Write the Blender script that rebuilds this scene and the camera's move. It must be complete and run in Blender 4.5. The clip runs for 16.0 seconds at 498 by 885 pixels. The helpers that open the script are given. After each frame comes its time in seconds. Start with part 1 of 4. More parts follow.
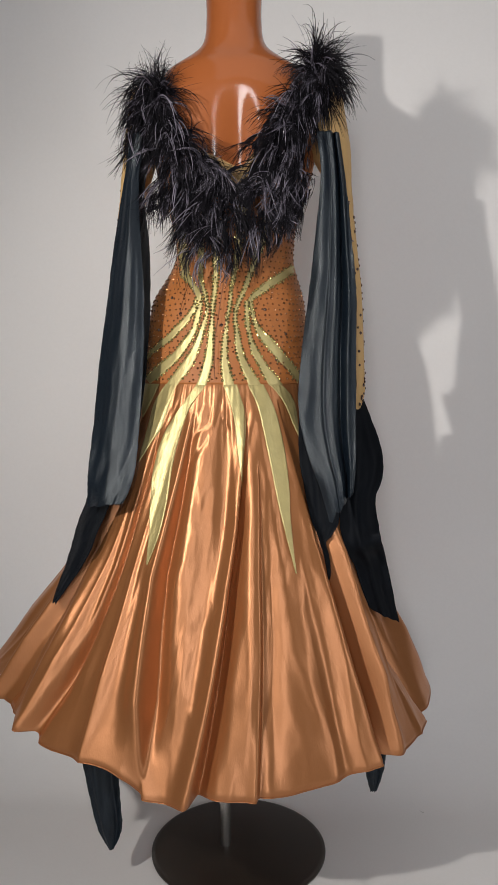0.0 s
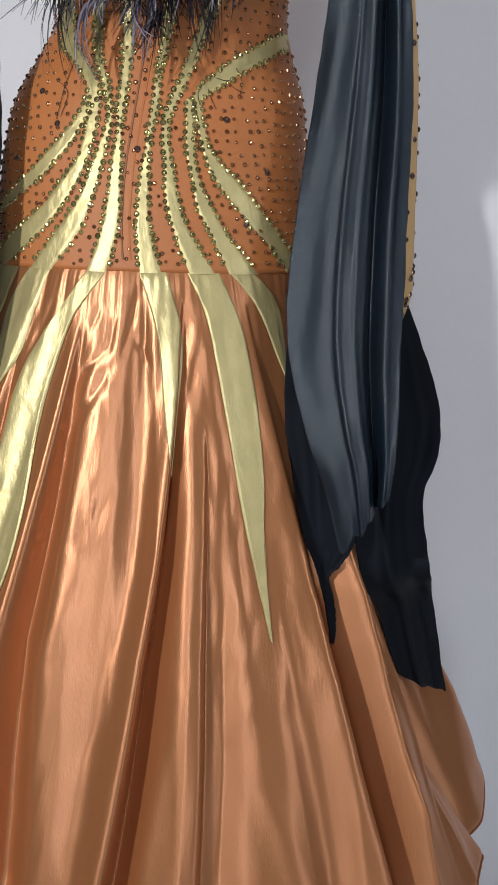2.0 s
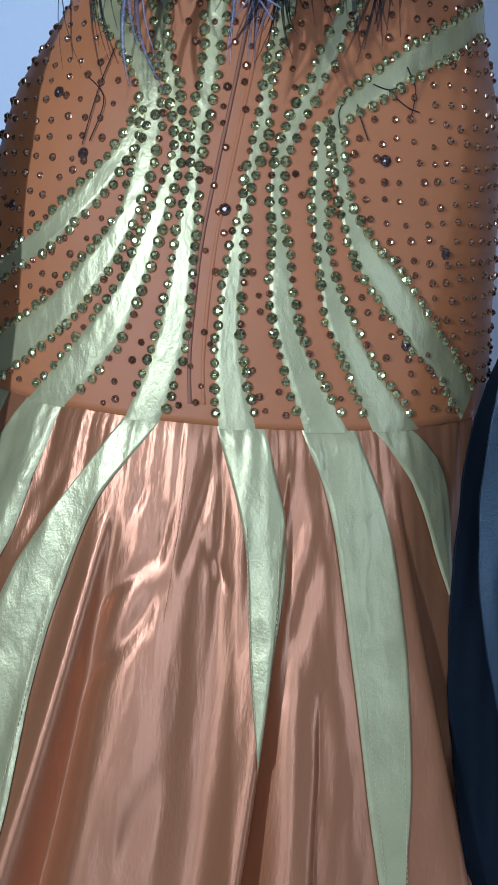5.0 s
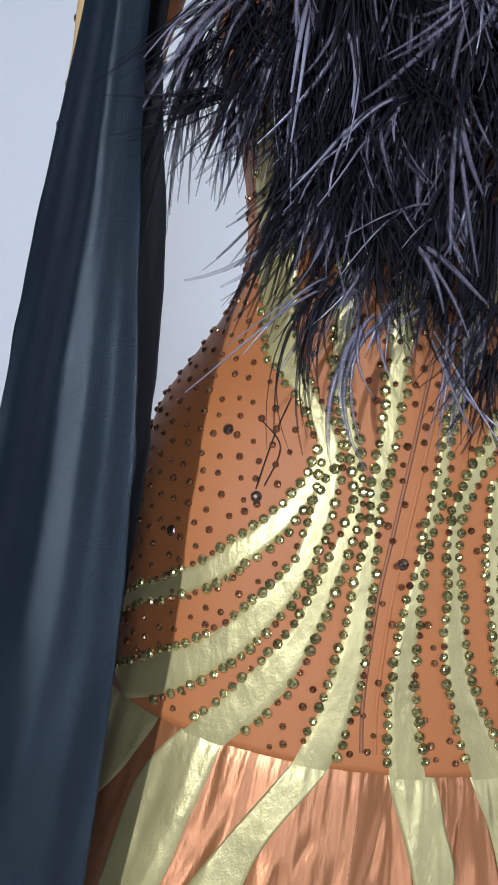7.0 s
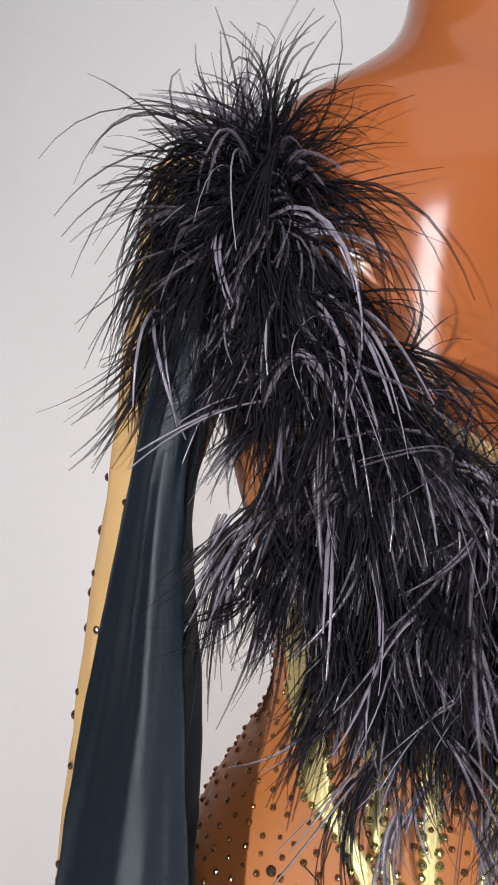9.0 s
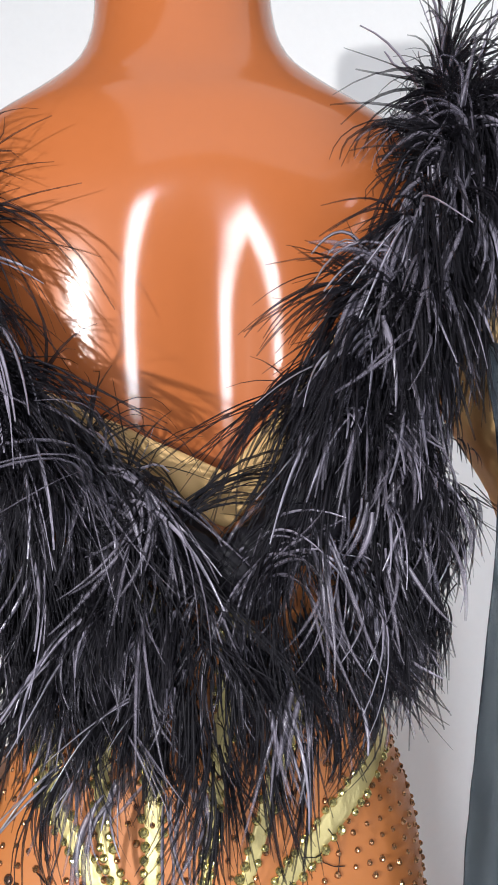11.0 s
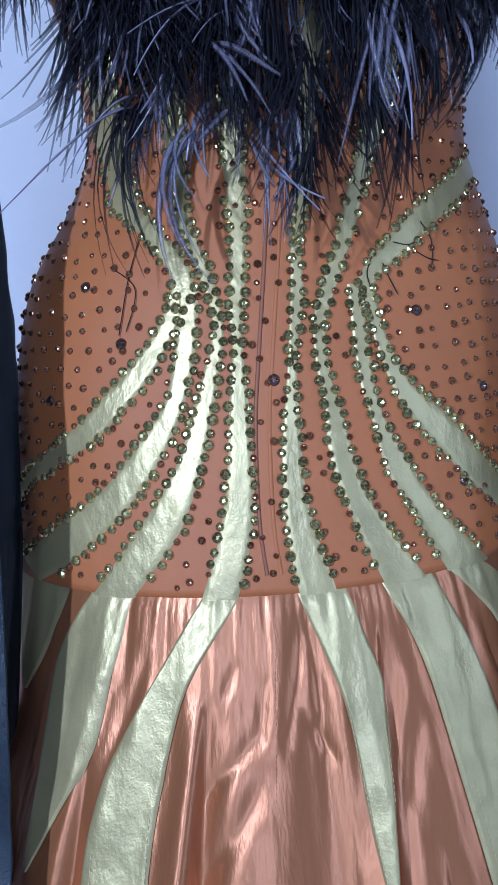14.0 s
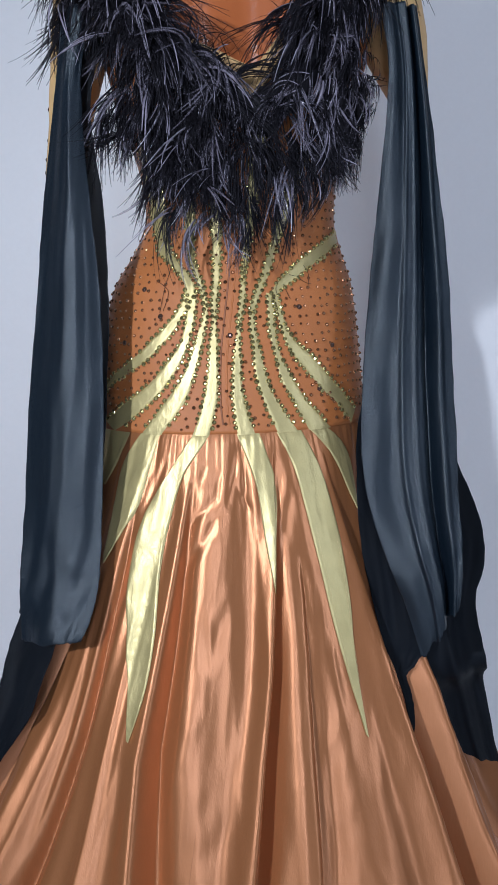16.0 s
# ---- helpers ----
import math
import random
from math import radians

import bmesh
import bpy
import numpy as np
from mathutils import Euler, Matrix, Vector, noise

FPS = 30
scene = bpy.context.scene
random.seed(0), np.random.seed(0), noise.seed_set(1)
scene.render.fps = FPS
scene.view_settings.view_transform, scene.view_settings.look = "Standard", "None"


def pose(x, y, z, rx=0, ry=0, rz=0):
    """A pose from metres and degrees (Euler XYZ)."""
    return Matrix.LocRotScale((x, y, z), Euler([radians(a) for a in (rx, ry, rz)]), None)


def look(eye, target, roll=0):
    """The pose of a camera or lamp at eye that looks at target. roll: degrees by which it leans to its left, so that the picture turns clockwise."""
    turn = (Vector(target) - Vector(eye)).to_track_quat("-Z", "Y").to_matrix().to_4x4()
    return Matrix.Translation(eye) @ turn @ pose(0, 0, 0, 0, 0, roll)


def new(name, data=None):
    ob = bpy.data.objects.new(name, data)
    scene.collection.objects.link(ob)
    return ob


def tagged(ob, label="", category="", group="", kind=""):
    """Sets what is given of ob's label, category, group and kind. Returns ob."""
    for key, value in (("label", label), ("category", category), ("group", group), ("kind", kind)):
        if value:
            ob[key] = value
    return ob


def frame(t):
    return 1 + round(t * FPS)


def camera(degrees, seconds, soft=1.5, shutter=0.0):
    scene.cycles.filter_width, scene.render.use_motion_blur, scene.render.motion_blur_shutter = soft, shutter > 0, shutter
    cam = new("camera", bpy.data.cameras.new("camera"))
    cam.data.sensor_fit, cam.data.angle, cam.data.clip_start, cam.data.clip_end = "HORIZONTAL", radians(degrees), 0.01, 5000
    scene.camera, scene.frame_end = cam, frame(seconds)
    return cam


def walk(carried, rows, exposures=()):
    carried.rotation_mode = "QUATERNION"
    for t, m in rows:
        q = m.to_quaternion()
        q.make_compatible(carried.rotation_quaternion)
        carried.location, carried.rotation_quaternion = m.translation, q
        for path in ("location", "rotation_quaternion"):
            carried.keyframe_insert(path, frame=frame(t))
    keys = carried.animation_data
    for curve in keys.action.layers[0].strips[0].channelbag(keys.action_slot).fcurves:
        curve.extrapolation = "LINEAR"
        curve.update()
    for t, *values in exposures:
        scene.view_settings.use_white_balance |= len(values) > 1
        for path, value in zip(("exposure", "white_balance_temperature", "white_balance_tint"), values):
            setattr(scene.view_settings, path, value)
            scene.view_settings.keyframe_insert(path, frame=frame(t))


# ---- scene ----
cam = camera(34.3, 16.0)
# seconds, eye, target, roll
PATH = [
    (0, (0.072, 0.011, 1.098), (-0.014, 1.999, 0.894), -0.1),
    (0.5, (0.09, 0.207, 1.111), (0.014, 2.188, 0.845), 0.3),
    (1, (0.092, 0.396, 1.111), (0.028, 2.366, 0.768), 0.6),
    (1.5, (0.084, 0.596, 1.103), (0.026, 2.549, 0.678), 1.1),
    (2, (0.086, 0.764, 1.097), (0.038, 2.695, 0.578), 1.6),
    (2.5, (0.11, 0.926, 1.101), (0.042, 2.827, 0.483), 1.9),
    (3, (0.113, 1.027, 1.086), (0.06, 2.92, 0.442), 2.1),
    (3.5, (0.098, 1.076, 1.102), (0.027, 2.96, 0.435), 1.7),
    (4, (0.074, 1.108, 1.137), (-0.025, 2.991, 0.471), 2.5),
    (4.5, (0.03, 1.12, 1.155), (-0.047, 3.019, 0.532), 3.6),
    (5, (-0.011, 1.132, 1.18), (-0.079, 3.033, 0.564), 4.1),
    (5.2, (-0.028, 1.136, 1.19), (-0.085, 3.044, 0.595), 4.4),
    (7.3, (-0.166, 1.171, 1.347), (-0.089, 3.124, 0.921), 6.2),
    (7.5, (-0.173, 1.172, 1.368), (-0.104, 3.128, 0.961), 5.9),
    (8, (-0.187, 1.175, 1.417), (-0.132, 3.146, 1.084), 5.4),
    (8.5, (-0.203, 1.173, 1.475), (-0.13, 3.153, 1.206), 4.2),
    (9, (-0.192, 1.173, 1.514), (-0.113, 3.162, 1.322), 2.8),
    (9.5, (-0.154, 1.166, 1.538), (-0.042, 3.159, 1.403), 1.5),
    (10, (-0.111, 1.156, 1.55), (0.06, 3.144, 1.425), 0.3),
    (10.2, (-0.094, 1.152, 1.556), (0.095, 3.138, 1.412), -0.1),
    (12.3, (0.034, 1.157, 1.384), (-0.007, 3.148, 1.195), -4.8),
    (12.5, (0.024, 1.158, 1.366), (-0.017, 3.146, 1.149), -4.9),
    (13, (-0.016, 1.155, 1.299), (-0.008, 3.146, 1.107), -4.6),
    (13.5, (-0.069, 1.168, 1.264), (0.019, 3.142, 0.95), -4.2),
    (14, (-0.081, 1.146, 1.219), (-0.004, 3.104, 0.82), -4.0),
    (14.5, (-0.087, 1.09, 1.188), (-0.003, 3.039, 0.745), -3.2),
    (15, (-0.059, 0.968, 1.175), (-0.037, 2.922, 0.747), -2.7),
    (15.5, (-0.009, 0.8, 1.177), (-0.061, 2.765, 0.809), -2.5),
    (16, (-0.064, 0.625, 1.213), (0.007, 2.591, 0.848), -1.5),
]
# exposures: seconds, stops, kelvin, tint
EXPOSURES = [(0, -0.06, 6500, 9), (1.5, 0.08, 6400, 9), (2.0, 0.05, 5800, 9), (2.5, 0.18, 5000, 9), (3.5, 0.3, 4300, 7), (4.5, -0.06, 4200, 5), (5.0, -0.18, 4100, 3), (6.5, 0.1, 4900, 4), (7.5, 0.2, 5350, 9),
             (9.0, 0.34, 6200, 11), (10.2, 0.68, 6400, 11), (12.3, 0.92, 4550, -1), (13.0, 0.35, 4150, 0), (13.5, 0.05, 4150, 6), (14.3, -0.15, 4250, 17), (15.0, -0.16, 4300, 18), (15.5, -0.08, 4450, 14), (16.0, 0.08, 5200, 9)]
walk(cam, [(t, look(eye, target, roll)) for t, eye, target, roll in PATH], EXPOSURES)

# ---- light ----
world = bpy.data.worlds.new("world")
scene.world = world
world.use_nodes = True
sky = world.node_tree.nodes.new("ShaderNodeTexSky")
sky.sky_type, sky.sun_disc, sky.sun_elevation, sky.sun_rotation = "NISHITA", False, radians(35), radians(200)
world.node_tree.links.new(sky.outputs[0], world.node_tree.nodes["Background"].inputs[0])
world.node_tree.nodes["Background"].inputs[1].default_value = 0.08


def lamp(name, kind, m, energy, colour, **more):
    data = bpy.data.lights.new(name, kind)
    data.energy, data.color = energy, colour
    for key, value in more.items():
        if key == "radius":
            data.shadow_soft_size = value
        if key == "size":
            data.shape, data.size, data.size_y = "RECTANGLE", value[0], value[1]
    ob = new(name, data)
    ob.matrix_world = m
    return ob


KEY = (-0.85, 0.25, 1.60)
lamp("video_lamp", "SPOT", look(KEY, (0.45, 2.0, 0.85)), 80, (1.0, 0.95, 0.89), radius=0.022)
bpy.data.lights["video_lamp"].spot_size, bpy.data.lights["video_lamp"].spot_blend = radians(95), 1.0
lamp("window_daylight", "AREA", look((-0.30, -2.93, 1.75), (-0.30, 0, 1.75)), 42, (0.97, 0.97, 1.0), size=(0.62, 1.4))
lamp("side_window_daylight", "AREA", look((2.13, -0.2, 1.50), (0, -0.2, 1.50)), 18, (0.97, 0.97, 1.0), size=(0.28, 1.6))
# wide unseen fill from overhead, added to lift the floor and shadows
lamp("overhead_fill", "AREA", look((0.6, 0.6, 2.66), (0.6, 0.6, 0)), 7, (1.0, 0.95, 0.92), size=(2.0, 2.0))


# ---- materials ----
def material(name, colour, rough=0.5, metal=0.0, spec=0.5, coat=0.0, vary=0.06, scale=6.0, grain=0.0, grain_scale=400.0, stretch=(1, 1, 1),
             rough_vary=0.0, alpha=1.0, sheen=0.0, sheen_tint=(1, 1, 1), random_value=0.0, dirt=None, aniso=0.0, coat_rough=0.10, streak=0.0, streak_scale=40.0, streak_stretch=(1, 1, 0.16), streak_depth=0.01, spec_tint=(1, 1, 1), fade=False, glint=0.0):
    """A surface with two scales of variation and a fine relief."""
    mat = bpy.data.materials.new(name)
    mat.use_nodes = True
    nt = mat.node_tree
    b = nt.nodes["Principled BSDF"]
    link = nt.links.new
    b.inputs["Roughness"].default_value, b.inputs["Metallic"].default_value = rough, metal
    b.inputs["Specular IOR Level"].default_value, b.inputs["Coat Weight"].default_value = spec, coat
    b.inputs["Specular Tint"].default_value = (*spec_tint, 1)
    b.inputs["Coat Roughness"].default_value = coat_rough
    b.inputs["Alpha"].default_value = alpha
    if aniso:
        b.inputs["Anisotropic"].default_value = aniso
        tangent = nt.nodes.new("ShaderNodeTangent")
        tangent.direction_type, tangent.axis = "RADIAL", "Z"
        link(tangent.outputs[0], b.inputs["Tangent"])
        b.inputs["Anisotropic Rotation"].default_value = 0.25
    b.inputs["Sheen Weight"].default_value, b.inputs["Sheen Roughness"].default_value = sheen, 0.35
    b.inputs["Sheen Tint"].default_value = (*sheen_tint, 1)
    co = nt.nodes.new("ShaderNodeTexCoord")
    mp = nt.nodes.new("ShaderNodeMapping")
    mp.inputs["Scale"].default_value = stretch
    link(co.outputs["Object"], mp.inputs[0])
    big = nt.nodes.new("ShaderNodeTexNoise")
    big.inputs["Scale"].default_value, big.inputs["Detail"].default_value = scale, 5
    link(mp.outputs[0], big.inputs["Vector"])
    fine = nt.nodes.new("ShaderNodeTexNoise")
    fine.inputs["Scale"].default_value, fine.inputs["Detail"].default_value = grain_scale, 2
    link(mp.outputs[0], fine.inputs["Vector"])
    value = nt.nodes.new("ShaderNodeMath")
    value.operation = "MULTIPLY_ADD"
    link(big.outputs[0], value.inputs[0])
    value.inputs[1].default_value, value.inputs[2].default_value = 4 * vary, 1 - 2 * vary
    out = value.outputs[0]
    second = nt.nodes.new("ShaderNodeMath")
    second.operation = "MULTIPLY_ADD"
    link(fine.outputs[0], second.inputs[0])
    second.inputs[1].default_value, second.inputs[2].default_value = 2 * vary, -vary
    add = nt.nodes.new("ShaderNodeMath")
    link(out, add.inputs[0]), link(second.outputs[0], add.inputs[1])
    out = add.outputs[0]
    if random_value:
        info = nt.nodes.new("ShaderNodeObjectInfo")
        rv = nt.nodes.new("ShaderNodeMath")
        rv.operation = "MULTIPLY_ADD"
        link(info.outputs["Random"], rv.inputs[0])
        rv.inputs[1].default_value, rv.inputs[2].default_value = 2 * random_value, 1 - random_value
        mul = nt.nodes.new("ShaderNodeMath")
        mul.operation = "MULTIPLY"
        link(out, mul.inputs[0]), link(rv.outputs[0], mul.inputs[1])
        out = mul.outputs[0]
    hsv = nt.nodes.new("ShaderNodeHueSaturation")
    hsv.inputs["Color"].default_value = (*colour, 1)
    link(out, hsv.inputs["Value"])
    link(hsv.outputs[0], b.inputs["Base Color"])
    if rough_vary:
        rr = nt.nodes.new("ShaderNodeMath")
        rr.operation = "MULTIPLY_ADD"
        link(big.outputs[0], rr.inputs[0])
        rr.inputs[1].default_value, rr.inputs[2].default_value = 2 * rough_vary, rough - rough_vary
        link(rr.outputs[0], b.inputs["Roughness"])
    if glint:
        # single threads that catch the light
        gr = nt.nodes.new("ShaderNodeMath")
        gr.operation = "MULTIPLY_ADD"
        link(fine.outputs[0], gr.inputs[0])
        gr.inputs[1].default_value, gr.inputs[2].default_value = glint, rough - 0.5 * glint
        link(gr.outputs[0], b.inputs["Roughness"])
    if fade:
        # barbs thin out towards their tips
        tip = nt.nodes.new("ShaderNodeAttribute")
        tip.attribute_name = "fade"
        link(tip.outputs["Fac"], b.inputs["Alpha"])
    normal = None
    if streak:
        mp2 = nt.nodes.new("ShaderNodeMapping")
        mp2.inputs["Scale"].default_value = streak_stretch
        link(co.outputs["Object"], mp2.inputs[0])
        st = nt.nodes.new("ShaderNodeTexNoise")
        st.inputs["Scale"].default_value, st.inputs["Detail"].default_value = streak_scale, 4
        link(mp2.outputs[0], st.inputs["Vector"])
        b2 = nt.nodes.new("ShaderNodeBump")
        b2.inputs["Strength"].default_value, b2.inputs["Distance"].default_value = streak, streak_depth
        link(st.outputs[0], b2.inputs["Height"])
        normal = b2.outputs[0]
    if grain:
        bump = nt.nodes.new("ShaderNodeBump")
        bump.inputs["Strength"].default_value, bump.inputs["Distance"].default_value = grain, 0.001
        link(fine.outputs[0], bump.inputs["Height"])
        if normal:
            link(normal, bump.inputs["Normal"])
        normal = bump.outputs[0]
    if normal:
        link(normal, b.inputs["Normal"])
    return mat


copper_satin = material("copper_satin", (0.45, 0.180, 0.064), 0.39, 0.55, 0.9, vary=0.05, scale=9, grain=0.14, grain_scale=620, stretch=(1, 1, 0.07), rough_vary=0.07, aniso=0.7,
                        streak=0.16, streak_scale=26, streak_stretch=(1, 1, 0.6), streak_depth=0.006)
gold_lame = material("gold_lame", (0.53, 0.438, 0.190), 0.42, 0.50, 0.6, vary=0.09, scale=45, grain=0.16, grain_scale=900, rough_vary=0.08, streak=0.42, streak_scale=48, streak_stretch=(1, 1, 0.6), streak_depth=0.006)
nude_lycra = material("nude_lycra", (0.41, 0.142, 0.037), 0.50, 0.0, 0.4, vary=0.05, scale=30, grain=0.25, grain_scale=2500, sheen=0.1, sheen_tint=(1, 0.7, 0.5))
nude_mesh = material("nude_mesh", (0.60, 0.38, 0.16), 0.6, 0.0, 0.4, vary=0.06, scale=30, grain=0.3, grain_scale=2500)
black_satin = material("black_satin", (0.0046, 0.0084, 0.0140), 0.34, 0.0, 0.48, vary=0.15, scale=14, grain=0.34, grain_scale=1500, stretch=(1, 1, 1.5), spec_tint=(0.88, 0.95, 1.0), glint=0.7,
                       streak=0.20, streak_scale=34, streak_stretch=(1, 1, 0.6), streak_depth=0.006)
satin_back = material("satin_back", (0.0040, 0.0055, 0.0085), 0.62, 0.0, 0.14, vary=0.2, scale=16, grain=0.4, grain_scale=1300)
black_sheer = material("black_sheer", (0.02, 0.022, 0.026), 0.5, 0.0, 0.4, vary=0.1, scale=20, grain=0.3, grain_scale=1500, alpha=0.88)
black_feather = material("black_feather", (0.0085, 0.0074, 0.0105), 0.60, 0.0, 0.2, vary=0.3, scale=60)
black_barb = material("black_barb", (0.012, 0.0105, 0.0145), 0.60, 0.0, 0.2, vary=0.3, scale=60, fade=True)
# highlights on the black feathers, put into paler base colours
wisp_sheen = material("wisp_sheen", (0.20, 0.178, 0.225), 0.33, 0.0, 0.6, vary=0.35, scale=70, fade=True)
quill_sheen = material("quill_sheen", (0.24, 0.215, 0.27), 0.28, 0.0, 1.0, vary=0.3, scale=90)
figure_gloss = material("figure_gloss", (0.39, 0.112, 0.031), 0.5, 0.0, 0.1, coat=1.0, coat_rough=0.13, vary=0.03, scale=4, grain=0.02, grain_scale=120, rough_vary=0.03)
stone_olive = material("stone_olive", (0.43, 0.37, 0.15), 0.14, 0.85, 0.8, vary=0.2, scale=300, random_value=0.35)
stone_topaz = material("stone_topaz", (0.32, 0.165, 0.08), 0.12, 0.8, 0.8, vary=0.2, scale=300, random_value=0.4)
stone_dark = material("stone_dark", (0.16, 0.10, 0.075), 0.12, 0.75, 0.8, vary=0.2, scale=300)
stand_metal = material("stand_metal", (0.035, 0.026, 0.020), 0.34, 0.35, 0.5, vary=0.12, scale=7, grain=0.05, grain_scale=300, rough_vary=0.08)
pole_metal = material("pole_metal", (0.45, 0.43, 0.40), 0.25, 0.9, 0.5, vary=0.05, scale=20)
white_wall = material("white_wall", (0.82, 0.805, 0.80), 0.75, 0.0, 0.25, vary=0.02, scale=2.0, grain=0.08, grain_scale=150)
# near black so that the unseen walls and ceiling return little fill
dim_room_wall = material("dim_room_wall", (0.10, 0.097, 0.094), 0.8, 0.0, 0.2, vary=0.03, scale=2.0, grain=0.1, grain_scale=150)
thread_grey = material("thread_grey", (0.30, 0.28, 0.27), 0.8)
stitch_gold = material("stitch_gold", (0.62, 0.50, 0.24), 0.5, 0.1)
stitch_copper = material("stitch_copper", (0.26, 0.10, 0.04), 0.6)


# ---- forms of the body and the skirt ----
# z, centre x, centre y, half width, half depth
BODY = [
    (0.98, -0.048, 1.668, 0.176, 0.122), (1.05, -0.047, 1.670, 0.171, 0.1145), (1.10, -0.046, 1.673, 0.166, 0.108),
    (1.16, -0.045, 1.675, 0.160, 0.098), (1.22, -0.041, 1.684, 0.150, 0.092), (1.265, -0.034, 1.690, 0.130, 0.086),
    (1.30, -0.029, 1.692, 0.1175, 0.082), (1.36, -0.029, 1.691, 0.122, 0.087), (1.45, -0.029, 1.690, 0.150, 0.0895),
    (1.55, -0.029, 1.690, 0.168, 0.0918), (1.62, -0.029, 1.690, 0.170, 0.0926), (1.648, -0.029, 1.690, 0.156, 0.0885),
]
NECK = [(1.672, -0.029, 1.69, 0.130, 0.078), (1.692, -0.029, 1.69, 0.096, 0.066), (1.708, -0.029, 1.69, 0.072, 0.060),
        (1.73, -0.029, 1.69, 0.059, 0.056), (1.77, -0.029, 1.69, 0.055, 0.055), (1.815, -0.029, 1.69, 0.055, 0.055),
        (1.828, -0.029, 1.69, 0.052, 0.052)]
WAIST, HEM = 1.057, 0.33
AXIS = (-0.047, 1.670)


def smooth_table(rows, z):
    """Values of a table at z, on a smooth curve through its rows."""
    n = len(rows)
    if z <= rows[0][0]:
        return rows[0][1:]
    if z >= rows[-1][0]:
        return rows[-1][1:]
    i = max(k for k in range(n - 1) if rows[k][0] <= z)
    p0, p1, p2, p3 = rows[max(i - 1, 0)], rows[i], rows[i + 1], rows[min(i + 2, n - 1)]
    h = p2[0] - p1[0]
    t = (z - p1[0]) / h
    out = []
    for c in range(1, len(p1)):
        m1 = (p2[c] - p0[c]) / (p2[0] - p0[0]) * h
        m2 = (p3[c] - p1[c]) / (p3[0] - p1[0]) * h
        out.append((2 * t**3 - 3 * t**2 + 1) * p1[c] + (t**3 - 2 * t**2 + t) * m1 + (3 * t**2 - 2 * t**3) * p2[c] + (t**3 - t**2) * m2)
    return out


def on_body(x, z, off=0.0):
    """The point of the bodice's near face over x and z."""
    cx, cy, a, b = smooth_table(BODY, z)
    a, b = a + off, b + off
    u = max(-0.9999, min(0.9999, (x - cx) / a))
    return (x if abs(x - cx) < a else cx + math.copysign(a, x - cx), cy - b * math.sqrt(1 - u * u), z)


HEM_RADIUS = [(-180, 0.40), (-140, 0.42), (-112, 0.495), (-90, 0.495), (-60, 0.44), (-35, 0.385), (0, 0.328), (30, 0.345), (60, 0.395),
              (85, 0.425), (110, 0.44), (140, 0.42), (180, 0.40)]
HEM_RISE = [(-180, 0.10), (-140, 0.15), (-120, 0.17), (-95, 0.125), (-80, 0.105), (-70, 0.098), (-60, 0.092), (-50, 0.066), (-45, 0.062), (-35, 0.058), (-30, 0.050), (-25, 0.030), (-20, 0.006), (0, 0.0), (20, 0.002), (30, 0.012), (40, 0.021),
            (50, 0.034), (60, 0.034), (65, 0.036), (75, 0.044), (85, 0.054), (95, 0.07), (110, 0.10), (180, 0.10)]
# folds of the skirt: angle at the top, angle at the hem, width, depth at the hem (minus: a valley), where it starts
FOLDS = [
    (-12, -12, 12, 0.006, 0.0), (25, 8, 5, 0.020, 0.12), (33, 18, 3.5, -0.014, 0.25),
    (41, 33, 7, 0.010, 0.2), (55.5, 55, 3.4, -0.045, 0.25), (62.5, 57.8, 2.6, 0.075, 0.22), (74, 79, 7, -0.035, 0.2), (92, 92, 8, 0.03, 0.2),
    (-40, -45, 6, 0.016, 0.1), (-47, -54, 3, -0.016, 0.2), (-52, -60, 3.5, 0.022, 0.15), (-58, -67, 3, -0.018, 0.2),
    (-64, -73, 4, 0.022, 0.15), (-72, -82, 4, -0.026, 0.2), (-80, -93, 6, 0.03, 0.2), (-92, -106, 6, -0.025, 0.2), (-104, -117, 8, 0.03, 0.2),
    (112, 110, 8, -0.03, 0.2), (130, 130, 9, 0.03, 0.2), (150, 150, 8, -0.03, 0.2), (172, 172, 9, 0.03, 0.2), (-128, -135, 8, -0.03, 0.2),
    (-150, -155, 9, 0.03, 0.2),
    (-36, -38, 1.6, 0.010, 0.2), (-49, -57, 1.4, 0.013, 0.2), (-55, -64, 1.4, 0.016, 0.2), (-60, -69, 1.3, -0.012, 0.25), (-68, -79, 1.6, 0.018, 0.2), (-77, -89, 1.6, 0.018, 0.2),
    (-85, -98, 2, 0.02, 0.2), (68, 71, 1.6, 0.014, 0.35),
]


# overlaps of the skirt, each a small cliff: angle at the top, at mid height and at the hem, reach, depth at the hem, where it starts
LAPS = [(-22, -27, -21, 5.5, 0.050, 0.08), (22, 5.5, -7, 5.0, 0.048, 0.04), (46.5, 49, 51, 5.0, 0.036, 0.05), (-45.5, -48, -56, 4.0, 0.028, 0.1),
        (-61, -66, -73, 4.0, 0.030, 0.18), (30, 20, 13, 3.0, 0.016, 0.2), (72, 74, 78, 5.0, 0.03, 0.15)]


